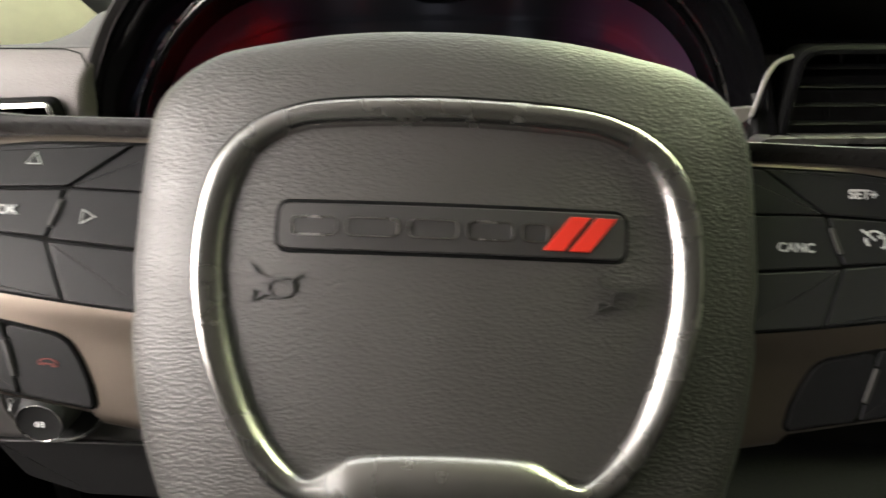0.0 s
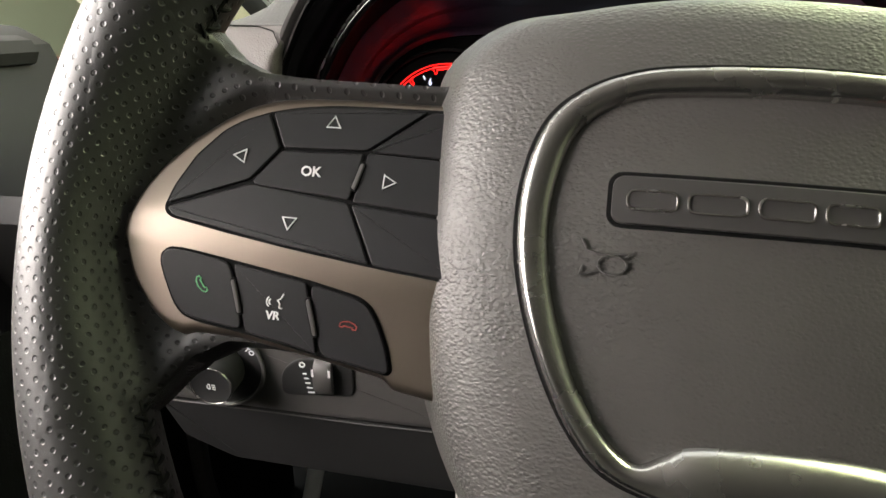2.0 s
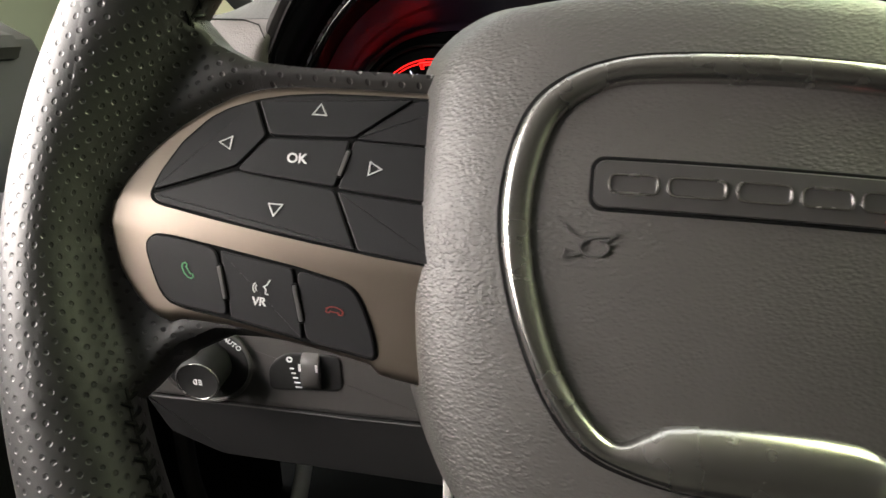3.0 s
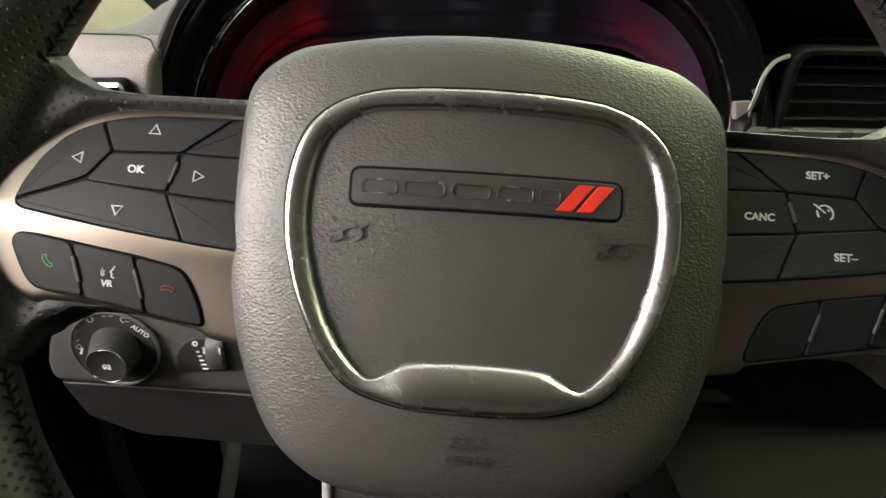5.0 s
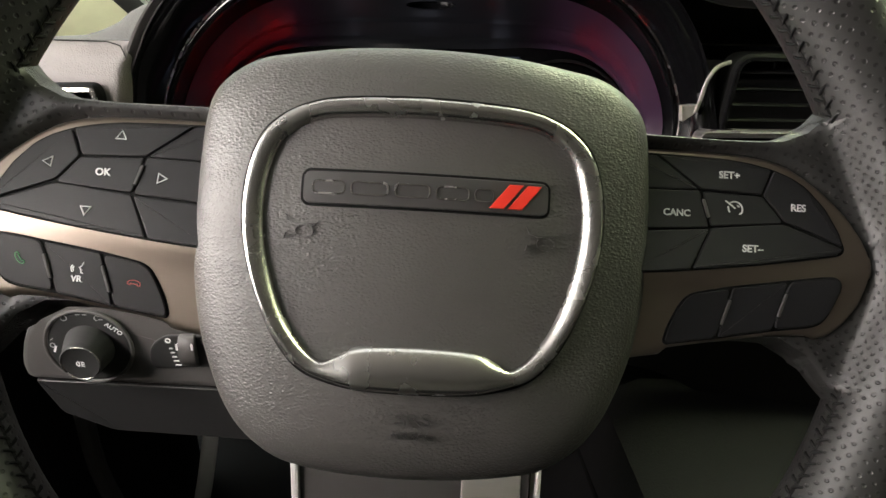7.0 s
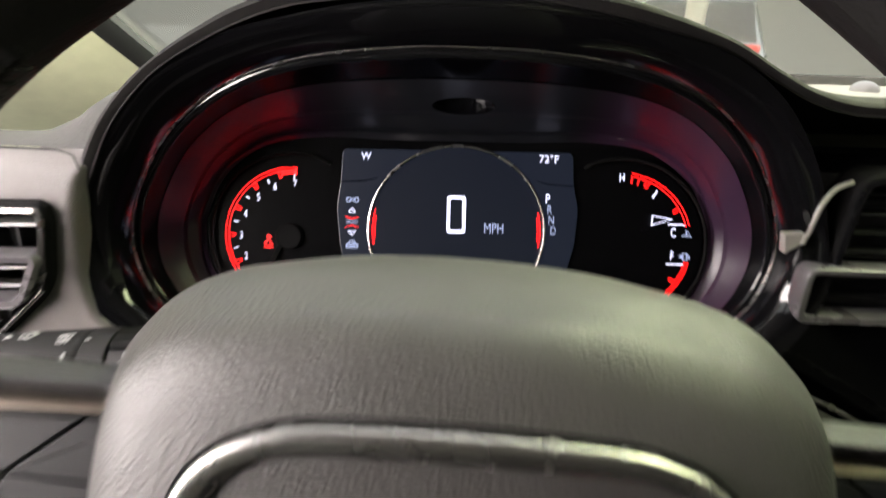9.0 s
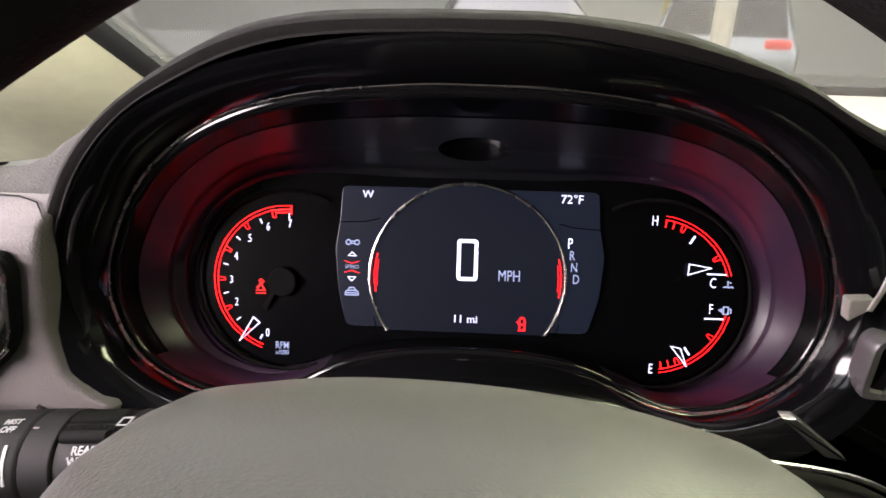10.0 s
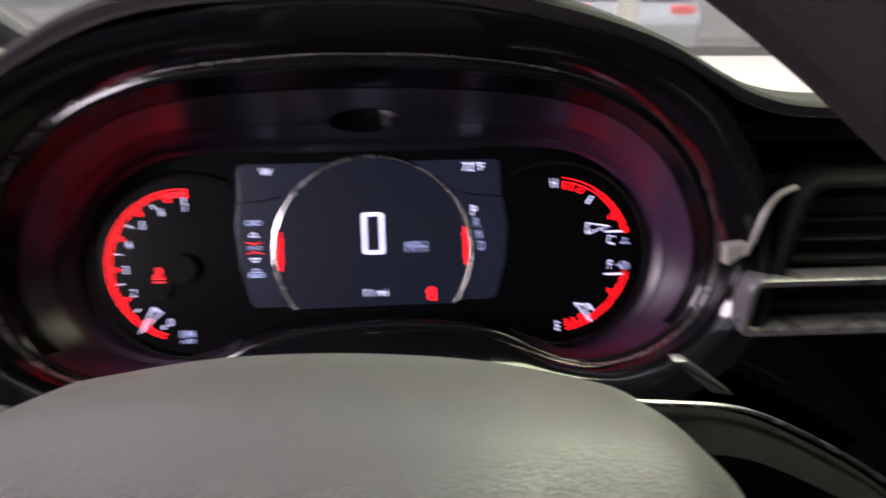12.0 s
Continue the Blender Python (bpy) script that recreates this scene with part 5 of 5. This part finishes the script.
tube("stalk_notch", [(0.0340, -(SR - 0.0009) * math.cos(radians(55)), (SR - 0.0009) * math.sin(radians(55))), (0.0520, -(SR - 0.0009) * math.cos(radians(55)), (SR - 0.0009) * math.sin(radians(55)))], 0.0024, GAP, stalk, "", 10)
# brown-grey shield under the front wiper words
verts, faces = [], []
for i in range(13):
    for j in range(13):
        u, w = -1 + i / 6, -1 + j / 6
        uu, ww = u * math.sqrt(1 - w * w / 2), w * math.sqrt(1 - u * u / 2)
        x, a = -0.0372 + 0.0469 * (0.5 + 0.5 * uu), radians(20 + 34 * ww * (0.82 if uu > 0 else 0.95))
        verts.append((x, -(SR + 0.00015) * math.cos(a), (SR + 0.00015) * math.sin(a)))
for i in range(12):
    for j in range(12):
        faces.append((i * 13 + j, i * 13 + j + 1, (i + 1) * 13 + j + 1, (i + 1) * 13 + j))
part("stalk_shield", verts, faces, SHIELD, stalk, "brown-grey oval shield")
for words, x, a, size in (("PUSH", -0.0298, 84, 0.0038), ("WASH", -0.0300, 73, 0.0038), ("MIST", 0.0102, 75, 0.0038), ("OFF", 0.0104, 64, 0.0038), ("FRONT", 0.0003, 24, 0.0048), ("WIPER", 0.0003, 11, 0.0048),
                          ("REAR", 0.0442, 39, 0.0046), ("WIPER", 0.0442, 27, 0.0046)):
    text_part("stalk_word", words, on_stalk(x, a, SR + 0.0003 - (0.0012 if x > 0.03 else 0)), size, STALK_PRINT, stalk, "", 0.00008, 0.9)
stalk_lines("wiper_mark", [[(-0.0190, 41), (-0.0141, 44.5), (-0.0092, 41), (-0.0112, 32), (-0.0168, 32), (-0.0190, 41), (-0.0141, 44.5)], [(-0.0156, 38), (-0.0112, 26)]], 0.0007)
stalk_lines("washer_mark", [[(-0.0135, 86), (-0.0095, 89), (-0.0055, 86), (-0.0072, 75), (-0.0118, 75), (-0.0135, 86), (-0.0095, 89)], [(-0.0106, 83), (-0.0072, 71)], [(-0.0112, 91), (-0.0095, 94), (-0.0078, 91)]], 0.0006)
stalk_lines("arrow_mark", [[(-0.0192, 77.5), (-0.0168, 80.6), (-0.0192, 83.7), (-0.0192, 77.5), (-0.0168, 80.6)]], 0.0008)
stalk_lines("speed_wedge", [[(0.0136 + 0.0004 * k / 12, 46 - 43 * k / 12) for k in range(13)]], 0.0013)
stalk_lines("dash_mark", [[(0.0205, 66), (0.0228, 66)]], 0.0006)
stalk_lines("rear_mark", [[(0.0400, 19), (0.0400, 10), (0.0485, 10), (0.0485, 19), (0.0400, 19), (0.0400, 10)], [(0.0415, 16), (0.0465, 12)]], 0.0006, STALK_PRINT, SR - 0.0009)
stalk_lines("rear_mark", [[(0.0545, 78), (0.0540, 67), (0.0580, 67), (0.0585, 78), (0.0545, 78), (0.0540, 67)]], 0.0006)

# ---- headlamp switch panel ----
lamps = thing("headlamp_switch_panel", "dark grey switch panel with headlamp knob and dimmer wheel", "switch panel",
              pose(-0.02, -0.02, 1.2) @ Matrix.Scale(1.13, 4) @ pose(0.02, 0.02, -1.2))
PANEL = [(-0.2760, 0.985), (-0.2700, 1.005), (-0.2580, 1.022), (-0.2380, 1.032), (-0.2100, 1.033), (-0.1850, 1.027), (-0.1300, 1.018), (-0.0800, 1.010), (-0.0800, 0.963), (-0.1420, 0.965), (-0.2740, 0.972)]
slab("upper_panel", rounded(PANEL, 0.006, 5), 0.290, 0.10, GREY, lamps, "dark grey panel", 0.004)
slab("lower_panel", rounded([(-0.2720, 0.9705), (-0.0800, 0.9615), (-0.0800, 0.915), (-0.2250, 0.927), (-0.2580, 0.942)], 0.004, 5), 0.292, 0.12, BLACK, lamps, "black knee panel", 0.002)
tube("panel_edge", [(-0.2640, 0.2895, 0.9712), (-0.2000, 0.2895, 0.9680), (-0.1420, 0.2895, 0.9645), (-0.0800, 0.2895, 0.9625)], 0.0005, GREY, lamps, "", 6)
KX, KZ = -0.2250, 1.0
disc("knob_well", (KX, KZ), 0.0275, 0.0262, 0.2870, 0.02, BLACK, lamps, "", 0.002)
tube("well_rim", [(x, 0.2868, z) for x, z in arc(KX, KZ, 0.0281, 0, 360, 60, 0.0267)[:-1]], 0.0012, GREY, lamps, "", 8, True)
secs = []
for y, r in ((0.288, 0.0180), (0.280, 0.0165), (0.270, 0.0142), (0.2652, 0.0138), (0.2640, 0.0130), (0.2645, 0.0118)):
    s = (0.288 - y) / 0.025
    secs.append([(KX + 0.0075 * s + 0.92 * r * math.cos(w), y, KZ + 0.002 * s + 0.9 * r * math.sin(w)) for w in np.linspace(0, 2 * math.pi, 44, endpoint=False)])
v, f = loft(secs, True, False, True)
knob = part("headlamp_knob", v, f, BLACK, lamps, "black rotary headlamp knob")
tube("knob_ring", [(x, 0.2643, z) for x, z in arc(KX + 0.0075, KZ + 0.002, 0.0118, 0, 360, 48, 0.0114)[:-1]], 0.0004, CHROME, knob, "fine bright edge", 6, True)
KF = KX + 0.0075
strokes("knob_mark", [arc(KF - 0.0006, KZ + 0.002, 0.0016, 90, 270, 8), [(KF - 0.0006, KZ + 0.0036), (KF - 0.0006, KZ + 0.0004)]] + [[(KF + 0.0006, KZ + 0.002 + d), (KF + 0.0026, KZ + 0.0015 + d)] for d in (0.0013, 0.0, -0.0013)], 0.0005, 0.2640, WHITE, knob)
strokes("lamp_pointer", [[(KX - 0.0080, KZ + 0.0090), (KX - 0.0062, KZ + 0.0135)]], 0.0012, 0.2665, WHITE, knob)
strokes("lamp_mark", [arc(KX - 0.0120, KZ + 0.0215, 0.0020, 0, 360, 12), [(KX - 0.0040, KZ + 0.0240), (KX - 0.0010, KZ + 0.0240)], [(KX + 0.0005, KZ + 0.0240), (KX + 0.0035, KZ + 0.0240)], arc(KX + 0.0095, KZ + 0.0215, 0.0019, 90, 270, 7), [(KX + 0.0102, KZ + 0.0230), (KX + 0.0130, KZ + 0.0230)], [(KX + 0.0102, KZ + 0.0205), (KX + 0.0130, KZ + 0.0205)],
                      arc(KX - 0.0235, KZ + 0.0010, 0.0016, 0, 360, 10), [(KX - 0.0240, KZ + 0.0050), (KX - 0.0220, KZ + 0.0065)]], 0.0005, 0.2868, STALK_PRINT, lamps)
text_part("lamp_word", "AUTO", pose(KX + 0.0188, 0.2864, KZ + 0.0138, 0, 40), 0.0044, WHITE, lamps, "", 0.0001)
slab("dimmer_recess", rounded([(-0.188, 0.982), (-0.143, 0.984), (-0.143, 1.0085), (-0.176, 1.0085), (-0.187, 0.999)], 0.006, 5), 0.2885, 0.01, BLACK, lamps, "", 0.0012)
secs = []
for x in (-0.1660, -0.1652, -0.1560, -0.1552):
    r = 0.0120 if -0.1655 < x < -0.1555 else 0.0112
    secs.append([(x, 0.2900 + 0.6 * r * math.cos(w), 0.9970 + r * math.sin(w)) for w in np.linspace(0, 2 * math.pi, 40, endpoint=False)])
v, f = loft(secs, True, True, True)
wheelie = part("dimmer_wheel", v, f, GREY, lamps, "ribbed thumbwheel")
for x in (-0.1655, -0.1556):
    strokes("wheel_mark", [[(x, 1.0010), (x, 1.0060)]], 0.0012, 0.2822, WHITE, wheelie)
strokes("dimmer_mark", [[(-0.1735 + 0.0006 * k, 0.9985 - 0.0032 * k), (-0.1712 + 0.0010 * k, 0.9985 - 0.0032 * k)] for k in range(5)] + [arc(-0.1735, 1.0045, 0.0015, 0, 360, 9)], 0.0008, 0.2882, WHITE, lamps)


# ---- footwell ----
pedal = thing("brake_pedal", "steel-shanked brake pedal hanging in the dark footwell", "pedal", pose(-0.27, 0.50, 0.62))
tube("pedal_arm", sample([(0.018, 0.05, 0.20), (0.012, 0.01, 0.12), (0.002, -0.004, 0.06), (-0.012, 0.0, 0.012)], 16), 0.0095, SILVER, pedal, "pale steel pedal arm", 10, False, 0.5)
slab("pedal_pad", rounded(box_poly(-0.055, -0.03, 0.03, 0.022), 0.008), -0.006, 0.012, RUBBER, pedal, "black rubber pad", 0.003)
column_cover = thing("knee_cover", "silver and black cover panel below the column", "trim panel", pose(0, 0.235, 0.945, -10))
slab("silver_panel", rounded([(-0.083, -0.20), (0.064, -0.20), (0.068, 0.045), (-0.080, 0.045)], 0.008), 0.0, 0.05, GREY, column_cover, "dark satin panel", 0.005)
slab("bright_strip", rounded([(-0.084, -0.20), (-0.0795, -0.20), (-0.0775, 0.047), (-0.0825, 0.047)], 0.001), -0.003, 0.02, SILVER, column_cover, "bright edge strip", 0.001)
slab("bright_patch", rounded([(0.020, -0.20), (0.058, -0.20), (0.061, 0.040), (0.024, 0.040)], 0.003), -0.002, 0.02, PEWTER, column_cover, "pale metal patch", 0.001)
slab("bright_strip", rounded([(0.068, -0.20), (0.0705, -0.20), (0.0735, 0.047), (0.071, 0.047)], 0.001), -0.003, 0.02, SILVER, column_cover, "bright edge strip", 0.001)
console = thing("centre_console", "dark console side with carpeted panel beside the footwell", "console")
secs = [[(x, y, z) for x, z in ((0.14, 0.40), (0.15, 0.80), (0.165, 0.875), (0.20, 0.895), (0.42, 0.895))] for y in (-0.9, -0.2, 0.2, 0.42, 0.6)]
v, f = loft(secs, False)
part("console_side", v, f, CARPET, console, "black console side")
tube("console_seam", [(0.152, -0.4, 0.83), (0.153, 0.1, 0.83), (0.153, 0.5, 0.80)], 0.003, GAP, console, "", 6)
kick = thing("kick_panel", "black kick panel and carpet edge by the door", "trim panel")
secs = [[(-0.40, y, z) for y in np.linspace(-0.2, 0.8, 6)] for z in (0.40, 0.6, 0.8, 1.0)]
v, f = loft(secs, False)
part("panel", [(x + 0.02 * math.sin(6 * y), y, z) for x, y, z in v], f, CARPET, kick)
tube("trim_strut", sample([(-0.352, 0.43, 0.93), (-0.352, 0.44, 0.84), (-0.358, 0.45, 0.74), (-0.345, 0.46, 0.64)], 12), 0.009, GREY, kick, "", 8)

# ---- cabin shell ----


def plain(name, verts, faces, material, label, category):
    ob = part(name, verts, faces, material, None, "", smooth=False)
    return tagged(ob, label, category, kind="structure")


def solid(name, corners, thick, material, label, category):
    """A four-cornered panel with thickness along its normal."""
    c = [Vector(q) for q in corners]
    n = (c[1] - c[0]).cross(c[3] - c[0]).normalized() * thick
    v = c + [q + n for q in c]
    return plain(name, v, [(0, 1, 2, 3), (7, 6, 5, 4), (0, 4, 5, 1), (1, 5, 6, 2), (2, 6, 7, 3), (3, 7, 4, 0)], material, label, category)


FELT = plastic("grey_headliner", (0.15, 0.146, 0.140), 0.9, 0.0004, 0.2, 900.0)
solid("floor_cabin", [(-0.62, -1.6, 0.40), (1.30, -1.6, 0.40), (1.30, 1.0, 0.40), (-0.62, 1.0, 0.40)], -0.04, CARPET, "black carpeted cabin floor", "floor")
solid("ceiling_cabin", [(-0.60, -1.6, 1.72), (1.28, -1.6, 1.72), (1.28, 0.25, 1.72), (-0.60, 0.25, 1.72)], 0.04, FELT, "grey fabric headliner", "ceiling")
solid("wall_rear", [(-0.64, -1.6, 0.40), (1.32, -1.6, 0.40), (1.32, -1.6, 1.72), (-0.64, -1.6, 1.72)], 0.04, FELT, "grey rear cabin trim", "wall")
solid("bulkhead", [(-0.62, 1.0, 0.40), (1.30, 1.0, 0.40), (1.30, 1.0, 1.11), (-0.62, 1.0, 1.11)], -0.04, BLACK, "dark bulkhead behind the footwell", "wall")
DOOR = plastic("door_trim_black", (0.02, 0.019, 0.019), 0.6, 0.0002, 0.4, 900.0)
door = thing("driver_door", "black driver's door trim, closed, below the side window", "car door")
secs = [[(x, y, z + 0.02 * max(0, y - 0.3)) for y in np.linspace(-0.9, 0.60, 10)] for x, z in ((-0.56, 0.45), (-0.50, 0.70), (-0.47, 0.92), (-0.49, 1.00), (-0.525, 1.11), (-0.545, 1.160), (-0.575, 1.176), (-0.62, 1.180), (-0.66, 1.17))]
v, f = loft(secs, False)
part("door_trim", v, f, DOOR, door, "black door trim")
secs = [[(-0.545 + 0.02 * math.cos(w), y, 1.16 + 0.015 * math.sin(w)) for y in (0.40, 0.47, 0.56)] for w in np.linspace(0, 2 * math.pi, 9)]
v, f = loft(secs, False)
part("sill_corner", v, f, DOOR, door)
# far side: door trim below, a pillar behind and a rail above, with the side window open between them
solid("wall_far_side", [(1.30, -1.6, 0.40), (1.30, 1.0, 0.40), (1.30, 1.0, 1.15), (1.30, -1.6, 1.15)], 0.05, DOOR, "dark far-side door trim", "wall")
solid("pillar_far_side", [(1.30, -1.6, 1.15), (1.30, -0.95, 1.15), (1.30, -0.95, 1.72), (1.30, -1.6, 1.72)], 0.05, FELT, "grey far-side pillar trim", "pillar")
solid("rail_far_side", [(1.30, -0.95, 1.60), (1.30, 0.30, 1.60), (1.30, 0.20, 1.72), (1.30, -0.95, 1.72)], 0.05, FELT, "grey roof rail over the far-side window", "trim")
solid("pillar_rear", [(-0.66, -1.6, 1.10), (-0.66, -0.75, 1.10), (-0.62, -0.75, 1.72), (-0.62, -1.6, 1.72)], 0.05, FELT, "grey rear pillar trim beside the seats", "pillar")
# windscreen pillar: pale trim inside, black strip along the glass
pil = thing("windscreen_pillar", "pale windscreen pillar trim with black glass edge strip", "pillar")
lo, hi = np.array([-0.378, 0.95, 1.100]), np.array([-0.645, 0.215, 1.70])
line = [lo + (hi - lo) * s for s in np.linspace(0, 1, 15)]
secs = []
for dx, dy, dz in ((0.0, 0.0, 0.0), (-0.03, -0.028, -0.012), (-0.07, -0.045, -0.035), (-0.11, -0.035, -0.055), (-0.15, 0.01, -0.07)):
    secs.append([p + np.array([dx * (1 + 2.6 * max(0, 1 - s / 0.24)), dy, dz]) for s, p in zip(np.linspace(0, 1, 15), line)])
v, f = loft(secs, False)
part("pillar_trim", v, f, PILLAR, pil, "pale yellowish pillar trim")
secs = [[p + np.array([dx, dy, dz]) for p in line] for dx, dy, dz in ((-0.002, -0.004, 0.0), (0.006, -0.006, 0.004), (0.014, 0.0, 0.010), (0.018, 0.008, 0.012))]
v, f = loft(secs, False)
part("edge_strip", v, f, RUBBER, pil, "black edge strip")
# white haze stands in for the dash's reflection, roughness for soft focus
GLASS, gnt, gb = principled("hazy_glass", (1, 1, 1), 0.03, 0, 0.5)
gb.inputs["Transmission Weight"].default_value = 0.985
gb.inputs["IOR"].default_value = 1.45
ws = thing("windscreen", "raked windscreen, reflection haze put in, with black dotted lower edge", "windscreen", kind="structure")
v = [(-0.365, 0.97, 1.115), (1.05, 0.97, 1.115), (1.0, 0.23, 1.71), (-0.60, 0.23, 1.71)]
g = part("pane", v + [(x, y + 0.004, z + 0.003) for x, y, z in v], [(0, 1, 2, 3), (7, 6, 5, 4), (0, 4, 5, 1), (1, 5, 6, 2), (2, 6, 7, 3), (3, 7, 4, 0)], GLASS, ws, smooth=False)
g.visible_shadow = False
solid("windscreen_edge", [(-0.40, 0.895, 1.192), (1.10, 0.895, 1.192), (1.10, 0.884, 1.204), (-0.40, 0.884, 1.204)], 0.002, RUBBER, "black dotted band along the windscreen", "trim")

# ---- the showroom outside ----
FLOOR_M = plastic("polished_floor", (0.42, 0.42, 0.38), 0.22, 0, 0.5)
WALL_M = plastic("pale_green_wall", (0.62, 0.66, 0.46), 0.8)
WHITE_M = plastic("white_wall", (0.74, 0.75, 0.70), 0.8)
solid("ground", [(-30, -30, 0.0), (30, -30, 0.0), (30, 30, 0.0), (-30, 30, 0.0)], -0.1, FLOOR_M, "polished pale showroom floor", "floor")
GLOW = lit("lit_ceiling_panel", (1.0, 0.98, 0.86), 3.0)
solid("wall_north", [(-14, 17, 0), (14, 17, 0), (14, 17, 5), (-14, 17, 5)], -0.2, WHITE_M, "pale showroom wall", "wall")
solid("wall_west", [(-12, -14, 0), (-12, 17, 0), (-12, 17, 5), (-12, -14, 5)], 0.2, WALL_M, "pale green showroom wall", "wall")
solid("wall_east", [(14, -14, 0), (14, 17, 0), (14, 17, 5), (14, -14, 5)], -0.2, WALL_M, "pale green showroom wall", "wall")
solid("wall_south", [(-14, -12, 0), (14, -12, 0), (14, -12, 5), (-14, -12, 5)], 0.2, WHITE_M, "pale showroom wall", "wall")
solid("ceiling_showroom", [(-14, -14, 5), (14, -14, 5), (14, 17, 5), (-14, 17, 5)], 0.2, WHITE_M, "white showroom ceiling", "ceiling")
strip = thing("ceiling_light", "white glowing showroom ceiling panel", "ceiling light", pose(0, 0, 4.98), "showroom ceiling lights")
part("diffuser", [(-0.6, -0.15, 0), (0.6, -0.15, 0), (0.6, 0.15, 0), (-0.6, 0.15, 0), (-0.6, -0.15, 0.02), (0.6, -0.15, 0.02), (0.6, 0.15, 0.02), (-0.6, 0.15, 0.02)],
     [(3, 2, 1, 0), (4, 5, 6, 7), (0, 1, 5, 4), (1, 2, 6, 5), (2, 3, 7, 6), (3, 0, 4, 7)], GLOW, strip, smooth=False)
for i in range(5):
    for j in range(5):
        if (i, j) != (2, 2):
            copy_thing(strip, pose(-8 + 4 * i, -8 + 4 * j, 4.98))


def parked_car(label, colour, m, tall=1.5):
    paint, _, pb = principled("car_paint", colour, 0.25, 0.0, 0.5, 1.0)
    car = thing("parked_car", label, "car", m, "cars parked in the showroom")
    side = [(-2.2, 0.35), (-2.25, 0.62), (-2.15, 0.88), (-1.2, 0.98), (-0.55, tall - 0.05), (0.6, tall), (1.6, tall - 0.1), (2.1, 1.02), (2.25, 0.90), (2.25, 0.38)]
    p = rounded(side, 0.12, 4)
    secs = []
    for x, k in ((-0.90, 0.97), (-0.86, 1.0), (0.0, 1.0), (0.86, 1.0), (0.90, 0.97)):
        secs.append([(x * (1 - 0.22 * max(0, min(1, (z - 0.95) / 0.55))), y * k, z) for y, z in p])
    v, f = loft(secs, True, True, True)
    part("body", v, f, paint, car, "glossy painted body")
    for x in (-0.80, 0.80):
        win = rounded([(-1.0, 0.99), (-0.5, tall - 0.12), (1.45, tall - 0.16), (1.85, 1.02)], 0.06)
        s = 1 if x > 0 else -1
        part("side_window", [(s * (0.88 * (1 - 0.22 * max(0, min(1, (z - 0.95) / 0.55))) + 0.012), y, z) for y, z in win], [tuple(range(len(win)))], GLOSS, car, "dark side window", smooth=False)
        for y in (-1.35, 1.35):
            tyre = part("wheel", *loft([[(s * q, y + r * math.cos(w), 0.34 + r * math.sin(w)) for w in np.linspace(0, 2 * math.pi, 28, endpoint=False)] for q, r in ((0.70, 0.30), (0.72, 0.34), (0.90, 0.34), (0.92, 0.30))], True, True, True), RUBBER, car)
            part("hub_cap", *loft([[(s * q, y + r * math.cos(w), 0.34 + r * math.sin(w)) for w in np.linspace(0, 2 * math.pi, 20, endpoint=False)] for q, r in ((0.90, 0.22), (0.93, 0.20))], True, True, True), STEEL, tyre)
    for y, name, ma in ((-2.2, "headlight", WHITE), (2.2, "tail_light", RED)):
        for x in (-0.65, 0.65):
            part(name, *loft([[(x + a * q, y + (0.06 if y > 0 else -0.06) * (1 - q), (0.80 if tall < 1.6 else 1.02) + b2 * q) for a, b2 in rounded(box_poly(-0.15, -0.055, 0.15, 0.055), 0.04)] for q in (1.0, 0.8)], True, True, True), ma, car)
    for y0, y1, z1 in ((-1.16, -0.60, tall - 0.09), (2.06, 1.66, tall - 0.13)):
        w0, w1 = 0.78, 0.66
        d = -0.03 if y0 < 0 else 0.03
        part("screen", [(-w0, y0 + d, 1.02), (w0, y0 + d, 1.02), (w1, y1 + d, z1), (-w1, y1 + d, z1)], [(0, 1, 2, 3)], GLOSS, car, "dark windscreen", smooth=False)
    return car


parked_car("red car parked beyond the driver's window", (0.55, 0.02, 0.02), pose(-5.7, 4.6, 0, 0, 0, 60))
parked_car("grey-green car parked ahead, its red tail lights facing", (0.16, 0.18, 0.17), pose(3.75, 10.2, 0, 0, 0, 160), 1.72)
parked_car("white car parked further ahead in the showroom", (0.62, 0.62, 0.62), pose(1.0, 13.4, 0, 0, 0, 100), 1.75)
parked_car("dark grey car parked ahead in the showroom", (0.10, 0.11, 0.12), pose(6.2, 6.6, 0, 0, 0, 150))
post = thing("showroom_post", "slim pale yellow showroom post", "post", pose(1.78, 4.9, 0))
tube("shaft", [(0, 0, 0), (0, 0, 5)], 0.075, PALE, post, "", 16)
sign = thing("wall_sign", "plain yellow sign panel on the far wall", "sign", pose(5.2, 16.962, 1.35))
slab("panel", rounded(box_poly(-0.55, -0.45, 0.55, 0.45), 0.03), 0.0, 0.04, plastic("yellow_sign", (0.75, 0.66, 0.22), 0.5), sign, "", 0.006)
